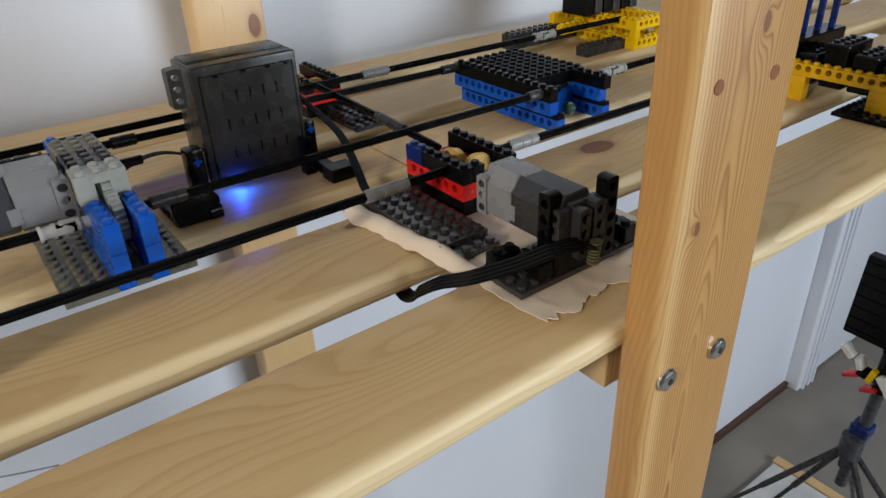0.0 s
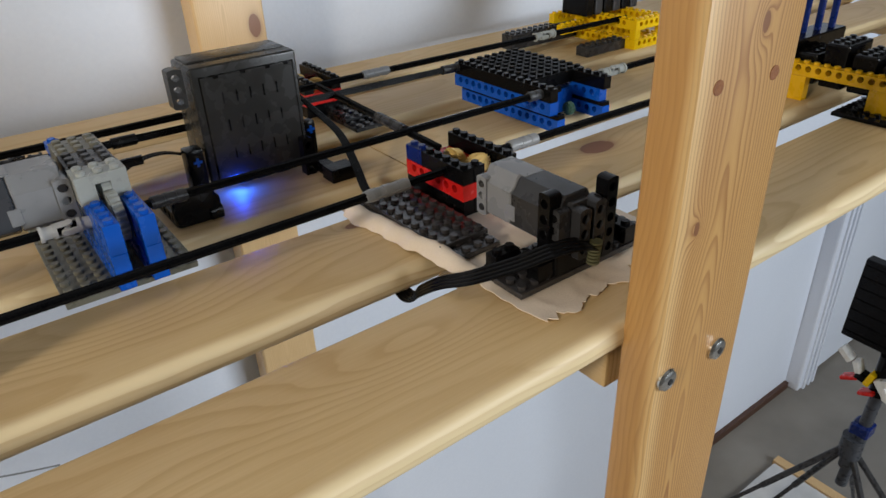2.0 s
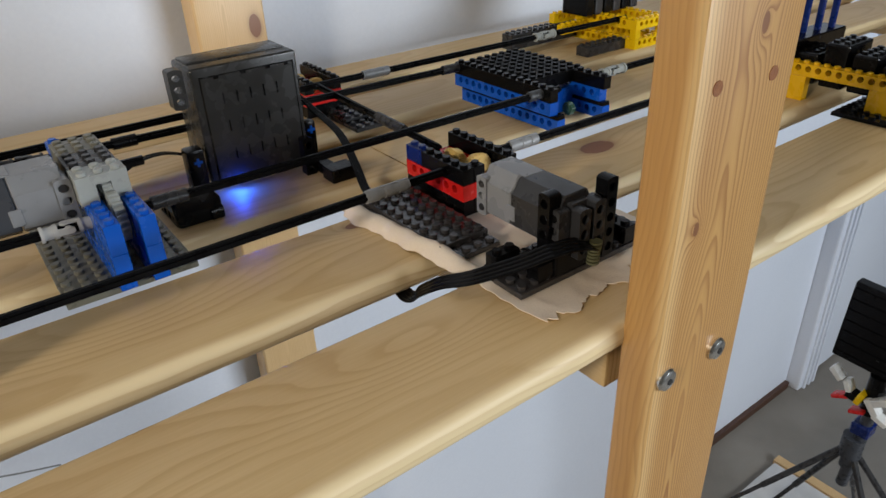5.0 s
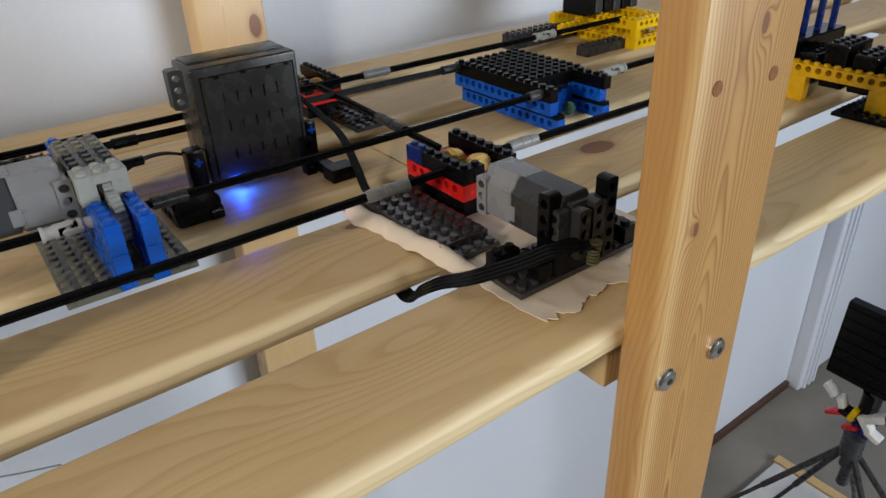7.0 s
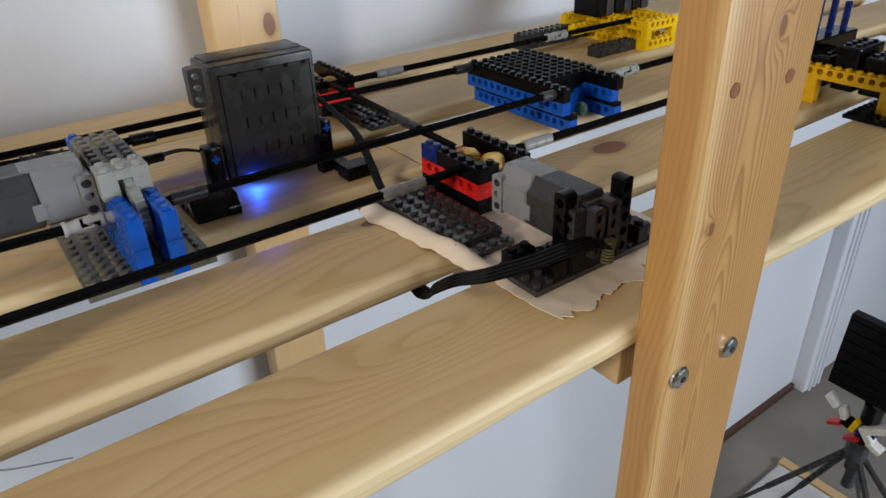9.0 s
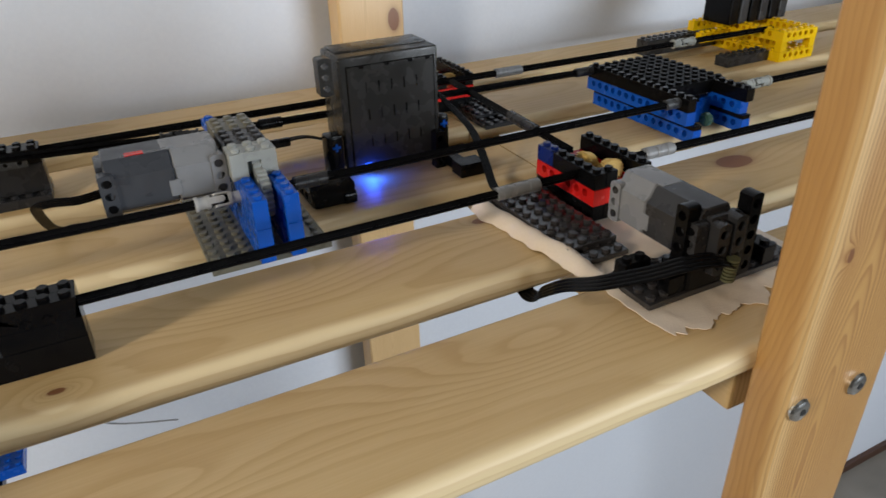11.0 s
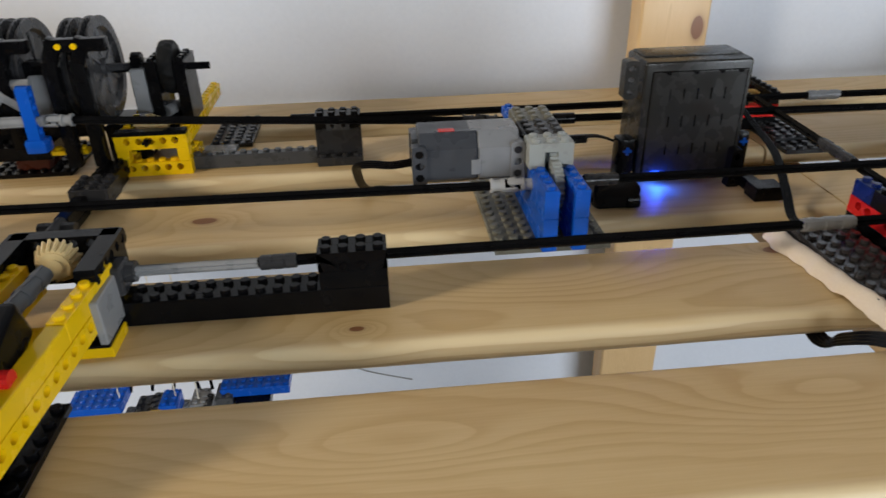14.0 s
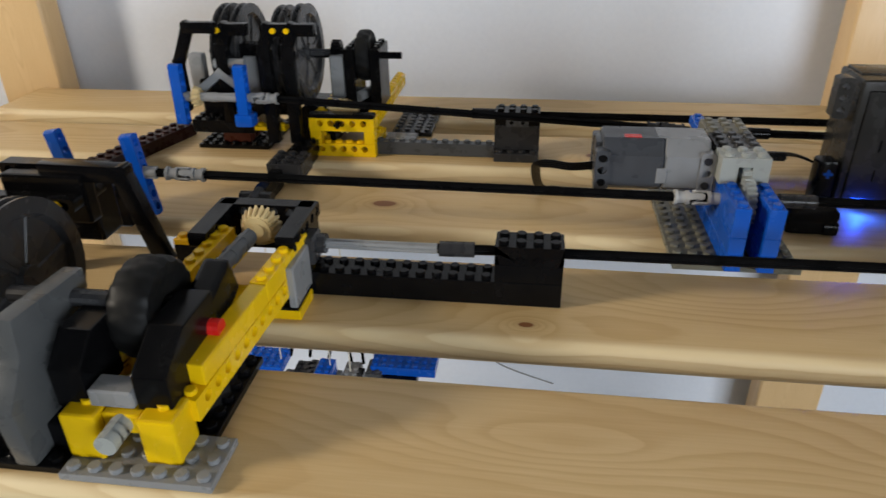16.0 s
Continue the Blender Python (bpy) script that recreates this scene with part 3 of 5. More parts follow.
part("axle_stub", placed(axle_mesh(bmesh.new(), 0.016), pose(0.044, 0.047, 0.0465)), BLACK, gb)

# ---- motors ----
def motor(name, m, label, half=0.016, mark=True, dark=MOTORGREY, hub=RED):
    """A geared motor along its own x, about 65 mm long; the output end is pale, with a tongue down the sides."""
    t = new(name)
    t.empty_display_size = 0.01
    t.matrix_basis = m
    tagged(t, label, "electric motor", "grey electric motors")
    a, b, c = -half, half, 0.0285

    def shell(x0, x1, inset=0.0):
        prof = [(a + inset, 0.003), (a + 0.003, 0.0005), (b - 0.003, 0.0005), (b - inset, 0.003), (b - inset, 0.0205), (b - 0.0030, 0.0228), (b - 0.0052, c - 0.001), (b - 0.0066, c), (a + 0.0066, c), (a + 0.0052, c - 0.001), (a + 0.0030, 0.0228), (a + inset, 0.0205)]
        bm = bmesh.new()
        e = 0.0008
        loops = []
        for x, f in ((x0, 0.95), (x0 + e, 1.0), (x1 - e, 1.0), (x1, 0.95)):
            loops.append([bm.verts.new((x, y * f, 0.0143 + (z - 0.0143) * f)) for y, z in prof])
        for p, q in zip(loops, loops[1:]):
            for k in range(12):
                bm.faces.new([p[k], p[(k + 1) % 12], q[(k + 1) % 12], q[k]])
        bm.faces.new(loops[0][::-1])
        bm.faces.new(loops[-1])
        bmesh.ops.recalc_face_normals(bm, faces=bm.faces)
        return bm

    part("housing", box(shell(0.0045, 0.0372), 0.001, 0.008, a + 0.008, b - 0.008, 0.002, 0.025, 0.001, 2), dark, t, smooth=True)
    bm = shell(0.0375, 0.0610)
    for y in (a - 0.0003, b - 0.0007):
        box(bm, 0.0335, 0.0395, y, y + 0.0010, 0.0050, 0.0140, 0.0004)
    box(bm, 0.0340, 0.0400, a + 0.0075, b - 0.0075, c - 0.0006, c + 0.0004, 0.0003)
    box(bm, 0.0605, 0.0645, a + 0.009, b - 0.009, 0.004, 0.020, 0.001, 1)
    part("gear_housing", bm, MOTORPALE, t, "light grey gear end", smooth=True)
    for x0, mat in ((0.0, dark), (0.0550, MOTORPALE)):
        for y in (a - 0.0010, b - 0.0065):
            bm = holed(bmesh.new(), 3, 0, 0, 0.0075, 0, 0.0078, 0.0025, 16)
            for e in (0.0, 3 * U):
                round_end(bm, e, 0.00003, 0.00747, 0.0039, 0.0038)
            placed(bm, pose(x0 + 0.0085, y, 0.0015, 0, -90, 0) @ Matrix.Diagonal((0.86, 1, 1, 1)))
            part("mounting_lug", bm, mat, t, smooth=True)
            # Dark plugs stand for the shade inside the pierced lugs.
            for k in (0, 2):
                part("lug_hole", rod(bmesh.new(), (x0 + 0.0046, y - 0.0002 if y < 0 else y + 0.0035, 0.0049 + 0.0069 * k), (x0 + 0.0046, y + 0.004 if y < 0 else y + 0.0077, 0.0049 + 0.0069 * k), 0.0021, 12), BLACK if mat is dark else DGREY, t)
    if mark:
        part("marking", box(bmesh.new(), 0.016, 0.025, -0.009, -0.004, c - 0.0001, c + 0.0003, 0), RED, t, "small red printed mark")
    part("output_hub", rod(bmesh.new(), (0.060, 0, 0.012), (0.0665, 0, 0.012), 0.0045, 16), hub, t)
    return t


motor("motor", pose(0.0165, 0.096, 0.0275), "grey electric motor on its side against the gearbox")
ribbon("motor_cable", [(0.02, 0.096, 0.036), (0.006, 0.097, 0.034), (-0.006, 0.099, 0.0345), (-0.0135, 0.101, 0.033), (-0.0145, 0.108, 0.026), (-0.0125, 0.122, 0.012), (-0.008, 0.134, 0.0035), (0.000, 0.136, 0.0022), (0.016, 0.132, 0.0020)], 0.0055, 0.0006, BLACK, None, up=(0, 1, 0.3))
tagged(bpy.data.objects["motor_cable"], "black flat four-core motor cable looped on the slat", "cable")

# ---- battery box ----
bat = thing("battery_box", (0.1602, 0.120, 0.0), "smoked dark grey battery box standing upright on black legs", "battery box")
bm = box(bmesh.new(), 0.0002, 0.0672, 0.0, 0.0340, 0.0085, 0.0806, 0.0022, 3)
box(bm, 0.0030, 0.0650, 0.012, 0.0330, 0.0800, 0.0816, 0.0008, 2)
part("case", bm, SMOKE, bat, smooth=True)
part("battery_door", box(bmesh.new(), 0.0052, 0.0638, -0.0006, 0.0010, 0.0108, 0.0742, 0.0005, 2), SMOKE, bat, "dark slotted battery door")
for x0, x1, z0, z1 in ((0.0045, 0.0051, 0.0105, 0.0748), (0.0639, 0.0645, 0.0105, 0.0748), (0.0045, 0.0645, 0.0743, 0.0749)):
    part("door_seam", box(bmesh.new(), x0, x1, -0.0002, 0.0003, z0, z1, 0), BLACK, bat, "dark seam round the door")
# Raised black bars stand for the shade inside the door's slots.
for r, z in enumerate((0.0605, 0.0435, 0.0255)):
    for k in range(5):
        x = 0.0165 + k * 0.0086 + 0.0008 * r
        part("door_slot", box(bmesh.new(), x, x + 0.0008, -0.0009, -0.0004, z - 0.0035, z + 0.0035, 0), BLACK, bat)
for k in (0.013, 0.030, 0.046, 0.058):
    part("door_slot", box(bmesh.new(), k, k + 0.003, -0.0009, -0.0004, 0.0728, 0.0743, 0), BLACK, bat)
for ly, lx in ((0.0000, -0.0030), (0.0240, 0.0715)):
    bm = holed(bmesh.new(), 3, 0, 0, 0.0085, 0, 0.0085, 0.0023, 16)
    for e in (0.0, 0.024):
        round_end(bm, e, 0.00003, 0.00847, 0.00425, 0.0042)
    placed(bm, pose(lx - (0.0008 if ly == 0 else 0.0), ly, 0.0600 if ly == 0 else 0.055, 0, -90, 0) @ Matrix.Diagonal((0.86, 1, 1, 1)))
    part("lug", bm, SMOKE, bat, smooth=True)
part("switch", box(bmesh.new(), 0.012, 0.05, 0.004, 0.02, 0.0055, 0.0082, 0.0008, 2), DGREY, bat)
for k in range(3):
    part("clip", box(bmesh.new(), 0.016 + 0.013 * k, 0.026 + 0.013 * k, -0.001, 0.004, 0.0045, 0.0082, 0.0006), SMOKE, bat)
part("leg", box(bmesh.new(), -0.0125, -0.0015, -0.002, 0.010, 0.0, 0.034, 0.0025, 2), BLACK, bat, smooth=True)
part("foot", box(bmesh.new(), -0.033, -0.0085, -0.030, -0.020, 0.0, 0.021, 0.003, 2), BLACK, bat, smooth=True)
liftarm(4, BLACK, bat, pose(-0.0095, -0.026, 0.0042, 0, 0, 90), "foot")
liftarm(4, BLACK, bat, pose(-0.0290, -0.022, 0.0042, 0, 0, 90), "foot")
liftarm(3, BLACK, bat, pose(-0.0275, -0.026, 0.0115), "foot")
part("leg", box(bmesh.new(), 0.0685, 0.0765, 0.004, 0.012, 0.0, 0.032, 0.0025, 2), BLACK, bat, smooth=True)
liftarm(3, BLACK, bat, pose(0.0640, -0.004, 0.0042, 0, -90, 0), "foot", "black pierced arm")
liftarm(3, BLACK, bat, pose(0.0725, -0.020, 0.0042, 0, 0, 90), "foot")
# The right pin's blue stands for LED light that falls there.
for px, py in ((-0.0065, -0.0026), (0.0725, 0.0034)):
    part("pin", placed(axle_mesh(bmesh.new(), 0.003, 0.0026, 0.0008), pose(px, py, 0.0262, 0, 0, 90)), BLUE, bat, "connector pin coloured blue")
part("led", rod(bmesh.new(), (0.0150, 0.0015, 0.0072), (0.0150, 0.0015, 0.0090), 0.0016, 12), LED, bat, "lit blue indicator lamp")
lamp = bpy.data.lights.new("led_light", "POINT")
lamp.energy, lamp.color, lamp.shadow_soft_size = 0.058, (0.012, 0.075, 1.0), 0.003
new("led_light", lamp).location = (0.1760, 0.1175, 0.0068)
ribbon("power_cable", [(0.155, 0.140, 0.024), (0.14, 0.138, 0.030), (0.123, 0.135, 0.030), (0.105, 0.130, 0.024)], 0.0055, 0.0006, BLACK)
tagged(bpy.data.objects["power_cable"], "black flat cable from battery box to motor", "cable")
ribbon("power_cable", [(0.229, 0.145, 0.055), (0.240, 0.138, 0.038), (0.246, 0.110, 0.024), (0.2405, 0.082, 0.012), (0.235, 0.062, 0.0035), (0.2345, 0.05, 0.003)], 0.0055, 0.0006, BLACK)
tagged(bpy.data.objects["power_cable.001"], "black flat cable hanging from the battery box", "cable")
part("cable_plug", box(bmesh.new(), 0.2265, 0.245, 0.088, 0.102, 0.0, 0.009, 0.0006), BLACK)
tagged(bpy.data.objects["cable_plug"], "black cable plug lying on the slat", "plug")

# ---- tissue under the front motor ----
def tissue():
    nx, ny = 60, 60
    g = {}
    for i in range(nx + 1):
        for j in range(ny + 1):
            u, v = i / nx, j / ny
            x = 0.2085 + 0.016 * (1 - v) * (1 - u) + u * 0.125
            y = -0.1090 + v * 0.153
            x += (1 - u) ** 8 * (0.004 * noise.noise((0, v * 5, 0)) + 0.002 * noise.noise((3, v * 17, 0)))
            y += (1 - v) ** 8 * (0.008 * noise.noise((u * 9, 4, 0)) + 0.005 * noise.noise((u * 31, 1, 0)) + 0.006 * u)
            z = 0.0009 + 0.0018 * max(0, noise.noise((x * 45 + y * 20, y * 40, 2))) + 0.0009 * max(0, noise.noise((x * 130, y * 90, 5)))
            edge = i / 7.0
            if edge < 1 and v > 0.22:
                z += (0.0058 + 0.0022 * noise.noise((7, v * 7, 1))) * math.sin(math.pi * min(1, edge * 1.12)) ** 0.6 * min(1, (v - 0.22) * 5)
            elif 0.2195 < x < 0.336 and -0.09 < y < 0.05:
                z = min(z, 0.0012)
            g[i, j] = (x, y, z)
    t = thing("tissue", (0, 0, 0), "crumpled cream tissue sheet with a rolled hem and torn edge", "tissue")
    for name, a, b in (("rolled_edge", 0, 7), ("sheet", 7, nx)):
        bm = bmesh.new()
        top = {(i, j): bm.verts.new(g[i, j]) for i in range(a, b + 1) for j in range(ny + 1)}
        low = {k: bm.verts.new(v.co - Vector((0, 0, 0.0005))) for k, v in top.items()}
        for i in range(a, b):
            for j in range(ny):
                bm.faces.new([top[i, j], top[i + 1, j], top[i + 1, j + 1], top[i, j + 1]])
                bm.faces.new([low[i, j], low[i, j + 1], low[i + 1, j + 1], low[i + 1, j]])
        rim = [(i, 0) for i in range(a, b)] + [(b, j) for j in range(ny)] + [(i, ny) for i in range(b, a, -1)] + [(a, j) for j in range(ny, 0, -1)]
        for k, p in enumerate(rim):
            q = rim[(k + 1) % len(rim)]
            bm.faces.new([top[p], low[p], low[q], top[q]])
        bmesh.ops.recalc_face_normals(bm, faces=bm.faces)
        part(name, bm, PAPER, t, smooth=True)


tissue()

# ---- front bevel gearbox with its plates ----
def bevel_box(place, label, nx, ny, front, corner, rz=0.0, turns=1.0, back=0.0):
    """An open brick box with two tan crown gears; local x across, y away."""
    t = thing("crown_gearbox", place, label, "gearbox", "open crown-gear boxes", rz)
    W, D = nx * U, ny * U
    for k, (mat, z) in enumerate(((BLACK, 0.0), (front, BH), (BLACK, 2 * BH))):
        m1 = mat
        if k == 1:
            tech_brick(t, 0, 0, z, ny, m1, "y")
            tech_brick(t, W - U, 0, z, ny, m1, "y")
        else:
            brick(t, "brick", 0, 0, z, 1, ny - (2 if k == 2 and corner else 0), m1, stud=k == 2)
            if k == 2 and corner:
                brick(t, "brick", 0, (ny - 2) * U, z, 1, 2, corner)
            brick(t, "brick", W - U, 0, z, 1, ny, m1, stud=k == 2)
        if k == 2 and back:
            brick(t, "brick", U, 0, z, 1, 1, m1)
        if k < 2:
            brick(t, "brick", U, 0, z, nx - 2, 1, m1, stud=False)
            brick(t, "brick", U, (ny - 1) * U, z, nx - 2, 1, m1, stud=False)
    zc = BH + 0.0058
    spinning_gear(t, "crown_gear", gear_mesh(0.0092, 24, 0.006, 0.22, 0.0042), GOLDTAN, (W / 2 - 0.004, D / 2 + 0.005 - back, zc + 0.0040 + back * 0.4), (1, 0, 0), turns, "tan crown gear")
    spinning_gear(t, "crown_gear", gear_mesh(0.0092, 24, 0.006, 0.22, 0.0042), GOLDTAN, (W / 2 + 0.001, D / 2 - 0.010 - back * 0.6, zc + 0.0028 + back * 0.5), (0, 1, 0), turns, "tan crown gear")
    return t


plates = thing("studded_plate", (0.2215, -0.0440, 0.0015), "dark grey studded plates under the crown-gear box", "plate")
brick(plates, "plate", 0, 0, 0, 4, 12, PLATEGREY, PL, skip=[(i, j) for i in range(4) for j in range(2, 12)])
brick(plates, "plate", 0, 0.002 + U * 1.0, PL, 4, 10, PLATEGREY, PL)
bevel_box((0.2585, -0.0065, 0.0018), "black and red brick box with tan crown gears, open on top", 5, 7, RED, DBLUE, 0.0, 1.0, 0.006)

plate2 = thing("studded_plate", (0.2265, -0.0895, 0.0015), "dark grey studded plate under the front motor", "plate")
brick(plate2, "plate", 0, 0, 0, 12, 4, PLATEGREY, PL)
brick(plate2, "brick", 0.0025, 2.6 * U, PL, 2, 1, BLACK, BH)
brick(plate2, "brick", 1.5 * U, 0.2 * U, PL, 3, 1, BLACK, BH, stud=False)
brick(plate2, "brick", 9 * U, 0.1 * U, PL, 1, 2, BLACK, BH)
motor("motor", pose(0.2645, -0.0890, 0.0165, 0, 0, 90) @ Matrix.Scale(0.95, 4), "grey electric motor, body darkened for its shade, pale gear end, beside the crown-gear box", 0.0140, False, MOTORDARK, MOTORPALE)
mount = thing("motor_mount", (0.2515, -0.0890, 0.0045), "black pierced arms that clamp the motor", "motor mount")
TURNED = pose(0, 0, 0, 0, 0, 90) @ pose(0, 0, 0, 0, -90, 0)
liftarm(4, BLACK, mount, pose(0.0000, 0.0085, 0.0125) @ TURNED, "liftarm")
liftarm(5, BLACK, mount, pose(0.0315, 0.0020, 0.0062, 0, -90, 0), "liftarm")
liftarm(3, DGREY, mount, pose(0.0105, -0.0010, 0.0130, 0, -90, 0), "liftarm")
liftarm(3, DGREY, mount, pose(0.0205, -0.0010, 0.0150, 0, -90, 0), "liftarm")
part("cross_bar", box(bmesh.new(), -0.003, 0.035, -0.0005, 0.007, 0.0002, 0.0145, 0.001), BLACK, mount)
bm = bmesh.new()
for k in range(7):
    rod(bm, (0.0155 + k * 0.0002, -0.0065, 0.005 + k * 0.0017), (0.0155 + k * 0.0002, -0.0065, 0.0061 + k * 0.0017), 0.0032, 14)
part("strain_relief", bm, plastic("olive_rubber", (0.10, 0.10, 0.05), 0.5), mount, "ribbed olive cable grommet", smooth=True)
ribbon("motor_cable", [(0.268, -0.0945, 0.018), (0.256, -0.0955, 0.0235), (0.243, -0.0915, 0.0230), (0.230, -0.082, 0.0165), (0.214, -0.068, 0.009), (0.2075, -0.0520, 0.0010), (0.2040, -0.0400, -0.0080), (0.2035, -0.0310, -0.0160), (0.2060, -0.0180, -0.0175), (0.2200, 0.0100, -0.0175)], 0.0085, 0.0006, BLACK, up=(-0.3, -0.3, 0.9))
tagged(bpy.data.objects["motor_cable.001"], "black flat motor cable running down the slat gap", "cable")

# ---- far bevel gearbox ----
plates = thing("studded_plate", (0.287, 0.160, 0.0), "dark grey studded plates at the rear of the shelf", "plate")
brick(plates, "plate", 0, 0, 0, 4, 10, DGREY, PL)
brick(plates, "plate", 0, 2 * U, PL, 3, 6, DGREY, PL)
bevel_box((0.270, 0.206, PL), "black and red brick box at the rear with crown gears", 4, 7, RED, None, 0.0, -1.0)

# ---- blue transfer box ----
tb = thing("transfer_box", (0.395, 0.056, 0.0), "blue and black brick box with a studded black lid", "gearbox")
for x, n in ((0, 14), (6 * U, 4)):
    tech_brick(tb, x, 0, 0.001, n, BLUE, "y")
    brick(tb, "plate", x, 0, BH + 0.001, 1, n, BLACK, PL, stud=False)
    tech_brick(tb, x - (0.004 if n > 4 else 0), 0.004, BH + PL + 0.001, n, BLUE, "y")
brick(tb, "brick", U, 13 * U, 0.001, 5, 1, BLUE, stud=False)
brick(tb, "brick", U, 4 * U, 0.001, 6, 9, BLUE, BH * 2, stud=False)
brick(tb, "brick", -0.004, 0.004, 2 * BH + PL + 0.001, 1, 14, BLACK, BH)
brick(tb, "brick", 6 * U, 0.0, 2 * BH + PL + 0.001, 1, 4, BLACK, BH)
brick(tb, "lid", 0.0045, 4 * U, 2 * BH + PL + 0.001, 7, 10, AXLE, BH, label="black studded lid plate")
spinning_gear(tb, "gear", gear_mesh(0.0050, 12, 0.004), plastic("sage_plastic", (0.035, 0.085, 0.06), 0.3), (0.022, 0.010, 0.013), (1, 0, 0), 1.0, "sage green gear")

# ---- shafts ----
GS = "light grey joiner"
shaft((-0.002, 0.009, 0.025), (0.262, 0.009, 0.026), AXLE, "long black cross axle turning above the front slats", [("sleeve", 0.207, 0.234, LGREY, GS)], 1.0)
shaft((-0.060, 0.009, 0.0245), (-0.030, 0.009, 0.025), AXLE, "short black cross axle into the bearing block", [("sleeve", 0.001, 0.018, DGREY, "dark grey joiner")], 1.0)
shaft((-0.122, 0.009, 0.0245), (-0.058, 0.009, 0.0245), LGREY, "light grey cross axle from the yellow machine", [], 1.0)
shaft((-0.235, 0.070, 0.0322), (0.084, 0.070, 0.0293), AXLE, "long black cross axle with universal joints at both ends", [("joint", 0.008, 0.031, LGREY, "grey universal joint"), ("joint", 0.319, 0.294, JOINTGREY, "pale universal joint")], 1.0)
shaft((0.084, 0.070, 0.0297), (0.410, 0.070, 0.0285), AXLE, "long black cross axle in front of the battery box", [("sleeve", 0.028, 0.047, DGREY, "dark grey joiner"), ("sleeve", 0.295, 0.312, MGREY, "grey joiner")], 1.0)
shaft((-0.200, 0.169, 0.048), (0.084, 0.168, 0.0335), AXLE, "black cross axle slanting to the rear machine", [("joint", 0.280, 0.2565, DGREY, "dark grey universal joint")], -1.0)
shaft((0.105, 0.168, 0.033), (0.400, 0.168, 0.029), AXLE, "black cross axle behind the battery box", [("sleeve", 0.013, 0.028, BLACK, ""), ("sleeve", 0.270, 0.288, DGREY, "dark grey joiner")], -1.0)
shaft((-0.062, 0.202, 0.0305), (0.310, 0.202, 0.0295), AXLE, "black cross axle along the rear of the shelf", [("sleeve", 0.001, 0.018, BLACK, "")], 1.0)
shaft((0.300, 0.202, 0.0295), (0.640, 0.202, 0.0275), AXLE, "black cross axle to the far yellow machine", [("sleeve", 0.02, 0.045, LGREY, GS), ("joint", 0.21, 0.235, PALEGREY, "pale grey universal joint")], 1.0)
shaft((0.290, 0.009, 0.028), (0.60, 0.004, 0.0275), AXLE, "black cross axle beyond the crown-gear box", [("sleeve", 0.016, 0.038, LGREY, GS)], 1.0)
shaft((0.445, 0.072, 0.030), (0.640, 0.072, 0.0295), AXLE, "black cross axle beyond the transfer box", [("joint", 0.012, 0.038, PALEGREY, "pale grey universal joint")], 1.0)
shaft((0.2765, 0.195, 0.031), (0.2765, 0.040, 0.026), AXLE, "black cross axle joining the two crown-gear boxes", [("sleeve", 0.085, 0.118, DGREY, "dark grey joiner")], 1.0)


# ---- spinning wheel machines ----
def wheel_mesh(r, w):
    """A grooved pulley wheel with spokes, about x."""
    bm = bmesh.new()
    prof = [(-w * 0.5, 0.0005), (-w * 0.5, r * 0.17), (-w * 0.1, r * 0.19), (-w * 0.1, r * 0.74), (-w / 2, r * 0.80), (-w / 2, r), (-w * 0.3, r), (-w * 0.16, r * 0.90),
            (w * 0.16, r * 0.90), (w * 0.3, r), (w / 2, r), (w / 2, r * 0.80), (w * 0.1, r * 0.74), (w * 0.1, r * 0.19), (w * 0.5, r * 0.17), (w * 0.5, 0.0005)]
    n = 40
    rings = []
    for k in range(n):
        a = 2 * math.pi * k / n
        rings.append([bm.verts.new((x, q * math.cos(a), q * math.sin(a))) for x, q in prof])
    for k in range(n):
        j = (k + 1) % n
        for i in range(len(prof) - 1):
            bm.faces.new([rings[k][i], rings[k][i + 1], rings[j][i + 1], rings[j][i]])
    bmesh.ops.recalc_face_normals(bm, faces=bm.faces)
    return bm


def tyre_mesh(r, w):
    """A small rubber tyre with a shallow block tread, about x."""
    bm = bmesh.new()
    n = 72
    prof = [(-0.42, 0.30), (-0.42, 0.62), (-0.5, 0.74), (-0.48, 0.90), (-0.36, 0.975), (-0.08, 1.0), (0.08, 1.0), (0.36, 0.975), (0.48, 0.90), (0.5, 0.74), (0.42, 0.62), (0.42, 0.30)]
    loops = []
    for k in range(n):
        a = 2 * math.pi * k / n
        ring = []
        for i, (x, q) in enumerate(prof):
            block = (k // 2 + (1 if x > 0 else 0)) % 2 and 3 <= i <= 8
            q = q - (0.035 if block else 0.0)
            ring.append(bm.verts.new((x * w, q * r * math.cos(a), q * r * math.sin(a))))
        loops.append(ring)
    for k in range(n):
        p, q = loops[k], loops[(k + 1) % n]
        for i in range(len(prof) - 1):
            bm.faces.new([p[i], p[i + 1], q[i + 1], q[i]])
    rod(bm, (-w * 0.36, 0, 0), (w * 0.36, 0, 0), r * 0.5, 20)
    rod(bm, (-w * 0.55, 0, 0), (w * 0.55, 0, 0), r * 0.22, 14)
    bmesh.ops.recalc_face_normals(bm, faces=bm.faces)
    return bm


